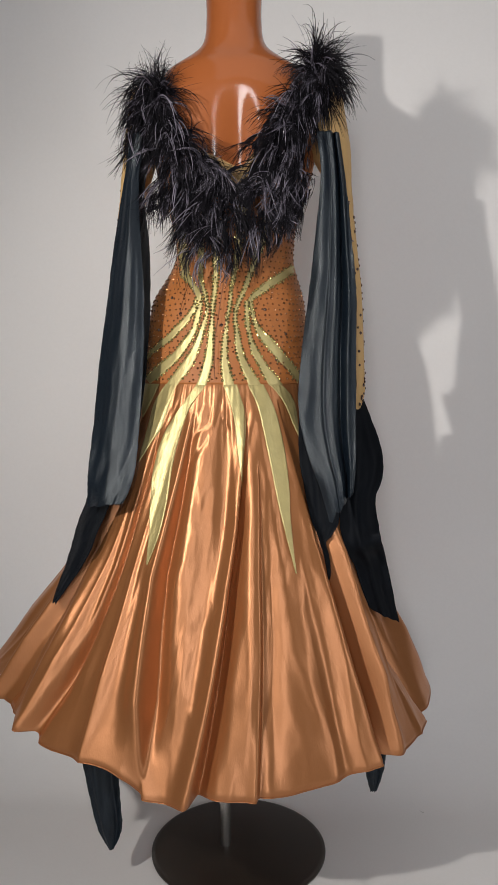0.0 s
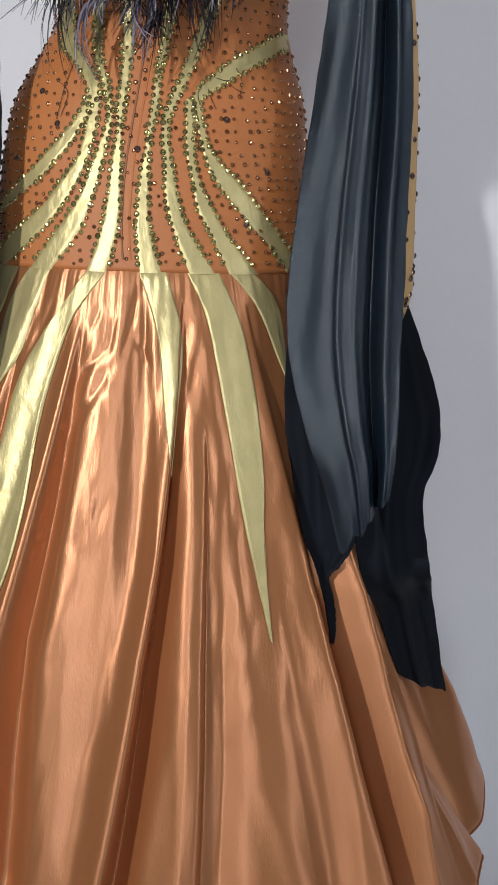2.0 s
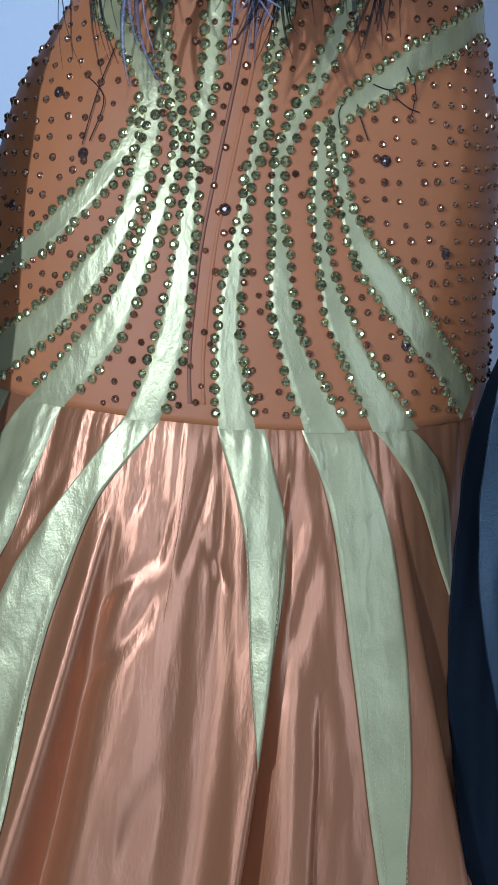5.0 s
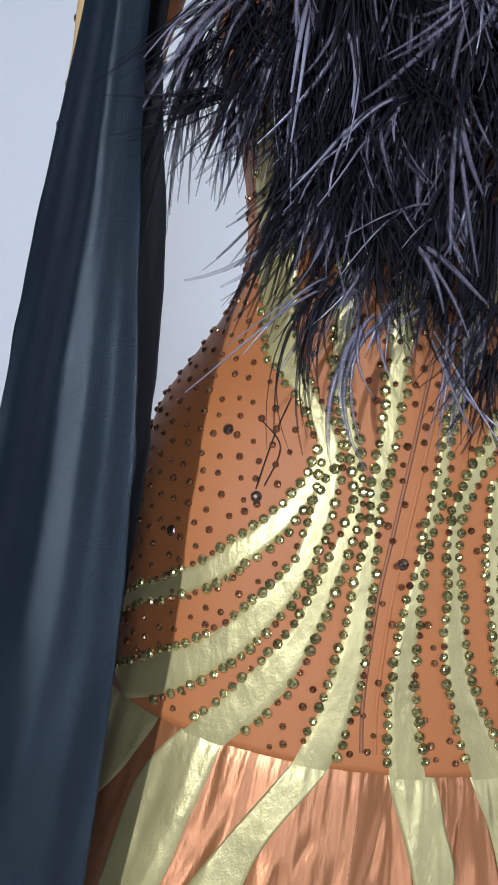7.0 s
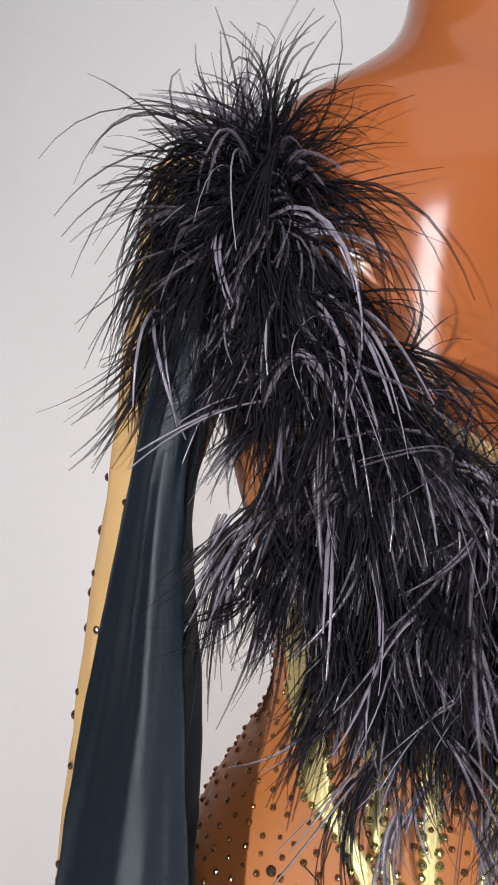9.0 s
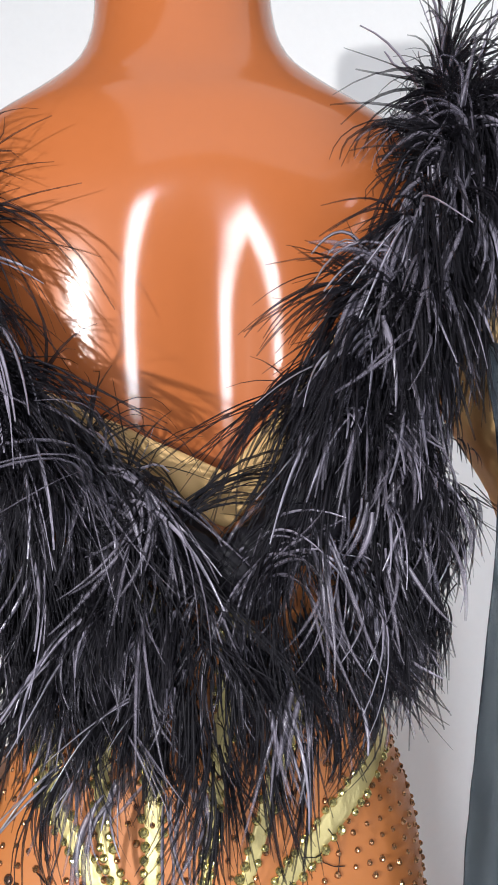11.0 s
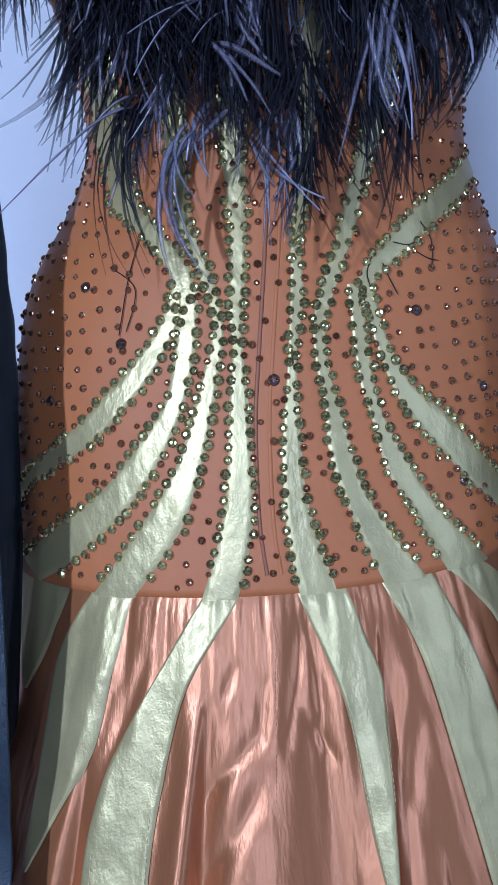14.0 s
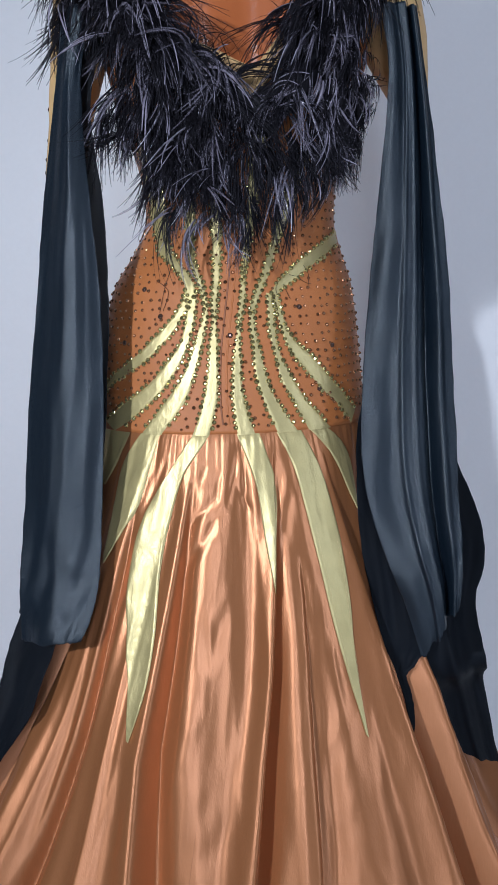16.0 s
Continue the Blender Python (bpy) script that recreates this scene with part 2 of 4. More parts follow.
# pinched creases of the satin: angle and height of both ends, half width, depth (minus: a valley)
CREASES = [(2.6, 1.04, -4.2, 0.975, 0.004, -0.005), (0.9, 0.986, 6.6, 0.966, 0.0035, -0.0045), (-15.6, 1.015, -18.2, 0.999, 0.0035, -0.0035), (-11.1, 0.979, -22.9, 0.945, 0.0045, -0.0055),
           (-8.8, 0.96, -22.3, 0.9, 0.006, -0.006), (-8.8, 1.005, -9.8, 0.975, 0.0035, -0.0035), (26.0, 1.001, 20.2, 0.945, 0.0035, 0.003), (20.2, 0.945, 16.2, 0.877, 0.0035, 0.0045),
           (27.1, 0.977, 19.9, 0.921, 0.005, -0.0045), (-43.1, 1.004, -44.0, 0.971, 0.004, -0.005), (-36.4, 1.017, -40.2, 0.972, 0.005, -0.005), (19.2, 0.898, 10.0, 0.776, 0.007, 0.006),
           (-4.0, 0.86, -13.0, 0.8, 0.01, -0.003), (-14, 0.78, -18, 0.7, 0.01, 0.004), (2, 0.66, -10, 0.6, 0.014, -0.004), (14, 0.66, 4, 0.5, 0.012, 0.006),
           (24, 0.6, 18, 0.44, 0.01, -0.006), (32, 0.55, 36, 0.42, 0.012, 0.006), (-14, 0.56, -8, 0.44, 0.014, 0.004)]
hem_cache = {}


def hem_values(deg):
    key = round(deg, 3)
    if key not in hem_cache:
        hem_cache[key] = (smooth_table(HEM_RADIUS, deg)[0], smooth_table(HEM_RISE, deg)[0])
    return hem_cache[key]


def skirt_radius(deg, s):
    r = math.radians(deg)
    r0 = 1 / math.hypot(math.sin(r) / 0.1711, math.cos(r) / 0.1143)
    r1 = hem_values(deg)[0]
    g = s ** (1.08 + 0.40 * max(0.0, min(1.0, (abs(deg) - 50) / 30)))
    rad = r0 + (r1 - r0) * g
    # the stiffened hem evens the folds out
    stiff = 1 - 0.75 * max(0.0, (s - 0.78) / 0.22)
    for top, hem, width, depth, start in FOLDS:
        k = max(0.0, (s - start) / (1 - start))
        if k > 0:
            d = (deg - (top + (hem - top) * s) + 180) % 360 - 180
            w = width * (1.15 - 0.25 * s)
            deep = 1.45 if top < -34 or top > 50 else 1.0
            rad += deep * depth * math.exp(-abs(d / w) ** (1.2 if width < 2.1 else 1.6)) * k**0.75 * (1 - 0.3 * s) * stiff
    a = radians(deg)
    for top, mid, hem, reach, depth, start in LAPS:
        k = max(0.0, (s - start) / (1 - start))
        if k > 0:
            line = top + (mid - top) * 2 * s if s < 0.5 else mid + (hem - mid) * (2 * s - 1)
            d = (deg - line + 180) % 360 - 180
            if abs(d) < 3 * reach:
                turn = 1 - 1.25 * max(0.0, (s - 0.8) / 0.2) if reach > 5.2 else 1.0
                rad -= turn * depth * k**0.85 * (1 - 0.4 * s) * math.tanh(d / 0.55) * math.exp(-((d / reach) ** 2))
    # soft swells that drift sideways on their way down, with sharper crests
    wave = math.sin(a * 17 + 2.6 * math.sin(a * 4 + 1.5 * s) + 2.4 * s)
    calm = max(0.0, min(1.0, (abs(deg - 6) - 32) / 14))
    rad += 0.0085 * stiff * (0.05 + 0.95 * calm) * s**0.8 * (wave - 0.6 * abs(wave)) * (0.55 + 0.45 * math.sin(a * 3 + 7 * s)) * (1 + 1.3 * max(0.0, min(1.0, (abs(deg + 4) - 36) / 20)))
    # pinched gathers under the seam
    rad += (0.0008 + 0.0014 * calm) * math.exp(-((s - 0.09) / 0.07) ** 2) * math.sin(a * 41 + 5 * math.sin(a * 3)) * max(0.0, math.sin(a * 7 + 0.6))
    if -50 < deg < 42:
        z = WAIST - (WAIST - HEM) * s
        for d0, z0, d1, z1, w, depth in CREASES:
            if z1 - 0.03 < z < z0 + 0.03:
                m = 0.0175 * rad
                vx, vz, px, pz = (d1 - d0) * m, z1 - z0, (deg - d0) * m, z - z0
                u = (px * vx + pz * vz) / (vx * vx + vz * vz)
                q = max(0.0, min(1.0, u))
                dist = math.hypot(px - q * vx, pz - q * vz)
                if dist < 3 * w:
                    rad += 0.32 * depth * math.exp(-((dist / w) ** 2)) * (0.25 + 0.75 * math.sin(math.pi * (0.12 + 0.76 * q)))
    # loose creases: crests with soft tops, drawn out down the cloth
    warp = deg + 4.0 * noise.noise(Vector((deg * 0.05, s * 2.0, 5.0))) + 3.0 * s * noise.noise(Vector((deg * 0.09, s * 3.5, 12.0)))
    panel = 0.22 + 0.50 * max(0.0, min(1.0, (abs(deg + 10) - 12) / 8)) + 0.35 * max(0.0, min(1.0, (abs(deg) - 34) / 14))
    n1, n2, n3 = noise.noise(Vector((warp * 0.085, s * 1.3, 3.0))), noise.noise(Vector((warp * 0.11 + s * 1.5, s * 4.2 - warp * 0.02, 9.0))), noise.noise(Vector((warp * 0.22 + s * 3, s * 11.0, 4.0)))
    crumple = 0.3 + 0.7 * max(0.0, noise.noise(Vector((deg * 0.05, s * 3.0, 21.0))) * 2.0)
    crease = 0.0170 * panel * (0.22 - math.sqrt(n1 * n1 + 0.0010)) * (0.25 + 0.75 * s) + 0.0034 * (0.45 + 0.55 * panel) * n2 + 0.0028 * (0.35 + 0.65 * panel) * crumple * (0.2 - math.sqrt(n3 * n3 + 0.004))
    # crumples along the hem
    crease += 0.0060 * (0.3 + 0.7 * calm) * max(0.0, (s - 0.65) / 0.35) * noise.noise(Vector((deg * 0.09, s * 9.0 + deg * 0.03, 7.0)))
    # puckers that start at the seam itself
    pucker = 0.0016 * math.exp(-s / 0.05) * noise.noise(Vector((deg * 0.42, s * 8.0, 6.0))) * min(1, s * 60)
    return rad + crease * min(1, s * 12) + pucker - 0.0026 * math.exp(-((s / 0.011) ** 2))


def on_skirt(deg, z, off=0.0):
    s = max(0.0, min(1.0, (WAIST - z) / (WAIST - HEM)))
    r = skirt_radius(deg, s) + off
    rise = hem_values(deg)[1] * s**2
    return (AXIS[0] + r * math.sin(radians(deg)), AXIS[1] - r * math.cos(radians(deg)), z + rise)


# ---- end of the forms ----


# ---- builders ----
def mesh_of(name, verts, faces, mat, smooth=True):
    me = bpy.data.meshes.new(name)
    me.from_pydata(verts, [], faces)
    me.materials.append(mat)
    if smooth:
        me.shade_smooth()
    me.update()
    return me


def part(name, me, parent, label="", kind=""):
    ob = new(name, me)
    ob.parent = parent
    if label or kind:
        tagged(ob, label, kind=kind)
    return ob


def thing(name, label, category, at=(0, 0, 0), group="", kind=""):
    ob = new(name)
    ob.location = at
    ob.empty_display_size = 0.1
    return tagged(ob, label, category, group, kind)


def grid_mesh(name, point, nu, nv, mat, closed=False, keep=None, smooth=True):
    """A sheet of (nu x nv) points; point(i, j) gives each one."""
    verts = [point(i, j) for j in range(nv) for i in range(nu)]
    faces = []
    for j in range(nv - 1):
        for i in range(nu if closed else nu - 1):
            q = (j * nu + i, j * nu + (i + 1) % nu, (j + 1) * nu + (i + 1) % nu, (j + 1) * nu + i)
            if keep is None or keep([verts[k] for k in q]):
                faces.append(q)
    return mesh_of(name, verts, faces, mat, smooth)


def thicken(ob, t, offset=0.0):
    mod = ob.modifiers.new("thickness", "SOLIDIFY")
    mod.thickness, mod.offset = t, offset
    return ob


def box_mesh(name, lo, hi, mat, bevel=0.0):
    bm = bmesh.new()
    bmesh.ops.create_cube(bm, size=1)
    for v in bm.verts:
        v.co = Vector([lo[k] + (v.co[k] + 0.5) * (hi[k] - lo[k]) for k in range(3)])
    if bevel:
        bmesh.ops.bevel(bm, geom=bm.edges[:], offset=bevel, segments=2, affect="EDGES")
    me = bpy.data.meshes.new(name)
    bm.to_mesh(me), bm.free()
    me.materials.append(mat)
    return me


def along(points, t):
    """A smooth curve through points at t from 0 to 1."""
    n = len(points) - 1
    k = min(int(t * n), n - 1)
    f = t * n - k
    p0, p1, p2, p3 = (Vector(points[max(k - 1, 0)]), Vector(points[k]), Vector(points[k + 1]), Vector(points[min(k + 2, n)]))
    return 0.5 * (2 * p1 + (p2 - p0) * f + (2 * p0 - 5 * p1 + 4 * p2 - p3) * f * f + (3 * p1 - p0 - 3 * p2 + p3) * f**3)


def lathe(name, rows, mat, seg=48, centre=(0, 0)):
    """A turned shape: rows of radius and height."""
    return grid_mesh(name, lambda i, j: (centre[0] + rows[j][0] * math.cos(2 * math.pi * i / seg), centre[1] + rows[j][0] * math.sin(2 * math.pi * i / seg), rows[j][1]),
                     seg, len(rows), mat, closed=True)


def tubes_mesh(name, lines, mat, sides=3, flat=1.0, fade=None):
    """Many thin tapered strands in one mesh: lines of (points, radii). fade: cover at the root and at the tip."""
    verts, faces, cover = [], [], []
    for pts, radii in lines:
        base = len(verts)
        n = len(pts)
        for k in range(n):
            d = (Vector(pts[min(k + 1, n - 1)]) - Vector(pts[max(k - 1, 0)])).normalized()
            a = d.cross(Vector((0.31, 0.77, 0.55))).normalized()
            b = d.cross(a)
            if fade:
                cover += [fade[0] + (fade[1] - fade[0]) * (k / (n - 1)) ** 1.3] * sides
            for q in range(sides):
                w = 2 * math.pi * q / sides
                verts.append(Vector(pts[k]) + (a * math.cos(w) + b * (flat * math.sin(w))) * radii[k])
        for k in range(n - 1):
            for q in range(sides):
                faces.append((base + k * sides + q, base + k * sides + (q + 1) % sides, base + (k + 1) * sides + (q + 1) % sides, base + (k + 1) * sides + q))
    me = mesh_of(name, verts, faces, mat)
    if fade:
        me.attributes.new("fade", "FLOAT", "POINT").data.foreach_set("value", cover)
    return me


# ---- room ----
BACK = 2.15


def sweep_profile(j):
    rows = [(-3.0, 0.0), (-1.0, 0.0), (0.5, 0.0), (1.3, 0.0), (1.7, 0.0)]
    for k in range(0, 41):
        a = math.pi / 2 * k / 40
        rows.append((BACK - 0.28 + 0.28 * math.sin(a), 0.28 - 0.28 * math.cos(a)))
    rows += [(BACK, 0.6), (BACK, 1.4), (BACK, 2.0), (BACK, 2.7)]
    return rows[j]


floor_rows = 47
tagged(thicken(new("floor", grid_mesh("floor", lambda i, j: (-2.2 + 4.4 * i / 10, *sweep_profile(j)), 11, floor_rows, white_wall, smooth=False)), 0.02, -1),
       "smooth white seamless studio floor curving up into the wall", "floor", kind="structure")
tagged(thicken(new("wall_north", grid_mesh("wall_north", lambda i, j: (-2.2 + 4.4 * i / 10, *sweep_profile(j + floor_rows - 1)), 11, 50 - floor_rows + 1, white_wall, smooth=False)), 0.02, -1),
       "smooth white painted wall behind the gown", "wall", kind="structure")
# unseen walls added around the set, darkened to keep reflections contrasty
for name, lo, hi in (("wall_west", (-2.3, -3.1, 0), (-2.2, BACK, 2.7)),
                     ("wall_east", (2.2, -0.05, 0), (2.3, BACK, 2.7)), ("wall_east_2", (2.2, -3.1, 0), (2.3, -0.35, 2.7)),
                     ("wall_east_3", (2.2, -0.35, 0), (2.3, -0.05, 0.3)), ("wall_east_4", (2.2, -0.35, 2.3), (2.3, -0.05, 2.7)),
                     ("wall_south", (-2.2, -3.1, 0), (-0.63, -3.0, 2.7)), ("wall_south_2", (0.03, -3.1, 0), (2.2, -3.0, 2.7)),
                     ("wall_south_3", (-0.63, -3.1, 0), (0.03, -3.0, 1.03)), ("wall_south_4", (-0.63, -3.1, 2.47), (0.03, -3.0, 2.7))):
    tagged(new(name, box_mesh(name, lo, hi, dim_room_wall)), "unseen near-black room wall, added to hold bounce light down", "wall", kind="structure")
tagged(new("ceiling", box_mesh("ceiling", (-2.3, -3.1, 2.7), (2.3, BACK + 0.05, 2.8), dim_room_wall)), "unseen near-black ceiling, added to hold bounce light down", "ceiling", kind="structure")

# ---- figure and stand ----
FIGURE_ROWS = [(z, cx, cy, a - 0.004, b - 0.004) for z, cx, cy, a, b in BODY] + NECK
FIGURE_ROWS = [(0.86, -0.047, 1.668, 0.150, 0.110), (0.92, -0.047, 1.668, 0.170, 0.120)] + FIGURE_ROWS


def figure_point(i, j):
    if j == 0 or j == 121:
        return (-0.04, 1.69, 0.86 if j == 0 else 1.831)
    z = 0.86 + (1.828 - 0.86) * (j - 1) / 119
    cx, cy, a, b = smooth_table(FIGURE_ROWS, z)
    w = 2 * math.pi * i / 72
    c, s = math.cos(w), math.sin(w)
    # a hollow down the spine and two flat shoulder blades
    back = max(0.0, -s) ** 3
    dip = 0.0120 * math.exp(-((c * a - 0.012) / 0.026) ** 2) * back * math.exp(-((z - 1.50) / 0.11) ** 4)
    return (cx + a * math.copysign(abs(c) ** 0.94, c), cy + b * math.copysign(abs(s) ** 0.94, s) + dip, z)


tagged(new("mannequin", grid_mesh("mannequin", figure_point, 72, 122, figure_gloss, closed=True)),
       "glossy terracotta-brown headless display mannequin on a stand", "mannequin")

stand = thing("mannequin_stand", "dark bronze round metal stand with a steel pole", "stand", (-0.027, 1.727, 0))
part("base_plate", lathe("base_plate", [(0.0001, 0.0), (0.190, 0.0), (0.195, 0.002), (0.195, 0.006), (0.192, 0.009), (0.185, 0.0105), (0.03, 0.012), (0.0001, 0.012)], stand_metal, 96), stand)
pole = part("pole", lathe("pole", [(0.0125, 0.011), (0.0125, 0.90)], pole_metal, 32), stand, "bare steel pole")
pole.location = (-0.03, 0.0, 0.0)

# ---- gown ----
gown = thing("ball_gown", "copper satin ballroom gown with gold appliques, crystals and black feathers", "dress", (-0.03, 1.69, HEM))
gown_inverse = Matrix.Translation((0.03, -1.69, -HEM))


def sewn(name, me, label="", kind="", parent=None):
    """A part of the gown, built where it lies."""
    me.transform(gown_inverse)
    return part(name, me, parent or gown, label, kind)


def neckline(x):
    return 1.446 + (0.48 if x < -0.012 else 1.25) * abs(x + 0.012)


def bodice_point(i, j):
    w = 2 * math.pi * i / 160
    c, s = math.cos(w), math.sin(w)
    top = min(1.62, neckline(-0.03 + 0.15 * c)) if s < 0 else 1.58
    z = WAIST - 0.006 + (top - WAIST + 0.006) * j / 100
    cx, cy, a, b = smooth_table(BODY, z)
    return (cx + a * c, cy + b * s, z)


bodice = thicken(sewn("bodice", grid_mesh("bodice", bodice_point, 160, 101, nude_lycra, closed=True), "terracotta stretch bodice studded with crystals"), 0.002, 1)

# pale facing along the neckline, half hidden by the feathers
def facing_point(i, j):
    x = -0.135 + 0.19 * i / 60
    p = on_body(x, neckline(x) - 0.016 + 0.032 * j / 8, 0.0040)
    return (p[0], p[1] - 0.0015 * math.sin(x * 160 + j * 0.5), p[2])


thicken(sewn("neckline_facing", grid_mesh("neckline_facing", facing_point, 61, 9, nude_mesh), "pale gold stretch facing along the neckline"), 0.001)

# skirt
COLUMNS, SKIRT_ROWS = 1080, 230


def skirt_point(i, j):
    s = j / (SKIRT_ROWS - 1)
    deg = -180 + 360 * i / COLUMNS
    p = on_skirt(deg, WAIST - (WAIST - HEM) * s)
    roll = -0.004 * max(0.0, (s - 0.985) / 0.015)
    return (p[0] + roll * math.sin(radians(deg)), p[1] - roll * math.cos(radians(deg)), p[2])


skirt = thicken(sewn("skirt", grid_mesh("skirt", skirt_point, COLUMNS, SKIRT_ROWS, copper_satin, closed=True), "full flared copper satin skirt with deep folds"), 0.0016, -1)


def band_mesh(name, left, right, mat, surface, off=0.0022, n=40, m=8):
    """A strip of cloth between two edges that lie on a surface."""
    def point(i, j):
        a, b = along([(*p, 0) for p in left], j / (n - 1)), along([(*p, 0) for p in right], j / (n - 1))
        q = a.lerp(b, i / (m - 1))
        edge = 0.0007 if 0 < i < m - 1 else -0.0012
        return surface(q[0], q[1], off + edge)
    return grid_mesh(name, point, m, n, mat)


def skirt_surface(z, deg, off):
    return on_skirt(deg, z, off * min(1.0, 0.4 + max(0.0, WAIST - z) / 0.08))


# gold bands of the bodice: left edge, right edge, as x and height
BANDS = [
    ([(-0.155, 1.400), (-0.135, 1.275), (-0.128, 1.258), (-0.117, 1.247), (-0.108, 1.235), (-0.101, 1.220), (-0.108, 1.200), (-0.121, 1.183), (-0.139, 1.165), (-0.160, 1.145), (-0.188, 1.123), (-0.206, 1.106)],
     [(-0.128, 1.400), (-0.115, 1.275), (-0.109, 1.258), (-0.101, 1.247), (-0.092, 1.235), (-0.086, 1.218), (-0.096, 1.198), (-0.112, 1.172), (-0.131, 1.151), (-0.154, 1.131), (-0.190, 1.108), (-0.207, 1.088)]),
    ([(-0.097, 1.215), (-0.102, 1.183), (-0.109, 1.157), (-0.124, 1.138), (-0.148, 1.110), (-0.185, 1.082), (-0.206, 1.062)], [(-0.084, 1.215), (-0.088, 1.183), (-0.098, 1.150), (-0.112, 1.124), (-0.133, 1.097), (-0.168, 1.066), (-0.192, 1.045)]),
    ([(-0.098, 1.400), (-0.097, 1.265), (-0.092, 1.243), (-0.086, 1.225), (-0.080, 1.203), (-0.081, 1.188), (-0.087, 1.170), (-0.095, 1.150), (-0.103, 1.127), (-0.117, 1.105), (-0.133, 1.085), (-0.160, 1.053)],
     [(-0.081, 1.400), (-0.086, 1.265), (-0.083, 1.243), (-0.077, 1.224), (-0.073, 1.203), (-0.073, 1.186), (-0.077, 1.168), (-0.081, 1.150), (-0.087, 1.128), (-0.095, 1.104), (-0.106, 1.082), (-0.132, 1.050)]),
    ([(-0.068, 1.395), (-0.067, 1.260), (-0.068, 1.228), (-0.071, 1.201), (-0.070, 1.183), (-0.074, 1.156), (-0.077, 1.129), (-0.081, 1.103), (-0.087, 1.080), (-0.098, 1.049)],
     [(-0.050, 1.395), (-0.055, 1.260), (-0.058, 1.226), (-0.061, 1.201), (-0.063, 1.183), (-0.062, 1.155), (-0.062, 1.125), (-0.063, 1.096), (-0.068, 1.072), (-0.075, 1.048)]),
    ([(-0.018, 1.395), (-0.030, 1.265), (-0.034, 1.235), (-0.037, 1.206), (-0.041, 1.172), (-0.047, 1.134), (-0.049, 1.108), (-0.049, 1.081), (-0.045, 1.048)],
     [(0.004, 1.395), (-0.020, 1.265), (-0.027, 1.235), (-0.028, 1.206), (-0.035, 1.172), (-0.035, 1.134), (-0.035, 1.110), (-0.031, 1.085), (-0.021, 1.048)]),
    ([(0.034, 1.370), (-0.007, 1.243), (-0.017, 1.218), (-0.025, 1.196), (-0.026, 1.173), (-0.023, 1.150), (-0.023, 1.126), (-0.019, 1.106), (-0.012, 1.085), (0.002, 1.049)],
     [(0.052, 1.370), (0.003, 1.240), (-0.009, 1.212), (-0.017, 1.192), (-0.017, 1.168), (-0.013, 1.149), (-0.009, 1.132), (-0.002, 1.104), (0.009, 1.083), (0.031, 1.049)]),
    ([(-0.005, 1.212), (-0.003, 1.165), (0.003, 1.138), (0.009, 1.110), (0.021, 1.089), (0.040, 1.049)], [(0.005, 1.212), (0.007, 1.164), (0.013, 1.137), (0.026, 1.112), (0.042, 1.086), (0.073, 1.047)]),
    ([(0.090, 1.290), (0.065, 1.271), (0.037, 1.251), (0.018, 1.234), (0.002, 1.216), (0.004, 1.200), (0.009, 1.178), (0.015, 1.158), (0.024, 1.139), (0.042, 1.117), (0.061, 1.094), (0.082, 1.074), (0.098, 1.055)],
     [(0.098, 1.276), (0.077, 1.258), (0.052, 1.241), (0.034, 1.228), (0.013, 1.212), (0.013, 1.200), (0.017, 1.183), (0.022, 1.170), (0.030, 1.156), (0.051, 1.137), (0.071, 1.113), (0.090, 1.091), (0.106, 1.068)]),
]
BANDS = [tuple(edge[:-1] + [(edge[-1][0], 1.0502 if edge[-1][1] < 1.062 else edge[-1][1])] for edge in band) for band in BANDS]
for left, right in BANDS:
    sewn("gold_applique", band_mesh("gold_applique", left, right, gold_lame, on_body), "pale gold lame applique edged with crystals")

# gold tongues that run down the skirt: height and angle
TONGUES = [
    ([(1.0512, -80), (1.030, -76), (1.010, -72), (0.985, -68)], [(1.0512, -57), (1.030, -60), (1.010, -63), (0.984, -67.5)]),
    ([(1.0512, -52), (1.014, -58.0), (0.969, -57.9), (0.930, -55.5), (0.900, -53.0)], [(1.0512, -41), (1.006, -43.0), (0.969, -44.3), (0.935, -48.5), (0.899, -52.6)]),
    ([(1.0512, -24), (1.010, -33.4), (0.960, -41.0), (0.900, -42.3), (0.824, -38.2), (0.770, -34.8), (0.713, -31.8)], [(1.0512, -14), (1.006, -26.0), (0.951, -30.0), (0.895, -30.6), (0.828, -28.4), (0.770, -28.6), (0.711, -31.2)]),
    ([(1.0512, 1.0), (1.014, 7.3), (0.981, 10.4), (0.924, 11.6), (0.860, 13.6)], [(1.0512, 14.5), (1.004, 19.4), (0.974, 20.2), (0.920, 17.2), (0.858, 14.2)]),
    ([(1.0512, 23.5), (1.011, 29.7), (0.933, 32.6), (0.822, 34.3), (0.764, 35.5), (0.700, 36.5)], [(1.0512, 38.0), (1.000, 43.2), (0.927, 43.6), (0.856, 41.6), (0.790, 38.6), (0.698, 36.8)]),
    ([(1.0512, 42), (1.029, 48.5), (0.995, 53.3), (0.950, 57.0)], [(1.0512, 52), (1.028, 59.5), (1.000, 61.1), (0.950, 58.0)]),
]
for left, right in TONGUES:
    sewn("gold_applique", band_mesh("gold_applique", left, right, gold_lame, skirt_surface, 0.0038, 160, 24), "pale gold lame tongue stitched onto the skirt")


# seam down the back and the stitched seams of the skirt
def line_mesh(name, pts, radius, mat, n=80):
    line = [along(pts, k / (n - 1)) for k in range(n)]
    return tubes_mesh(name, [(line, [radius] * n)], mat, 5)


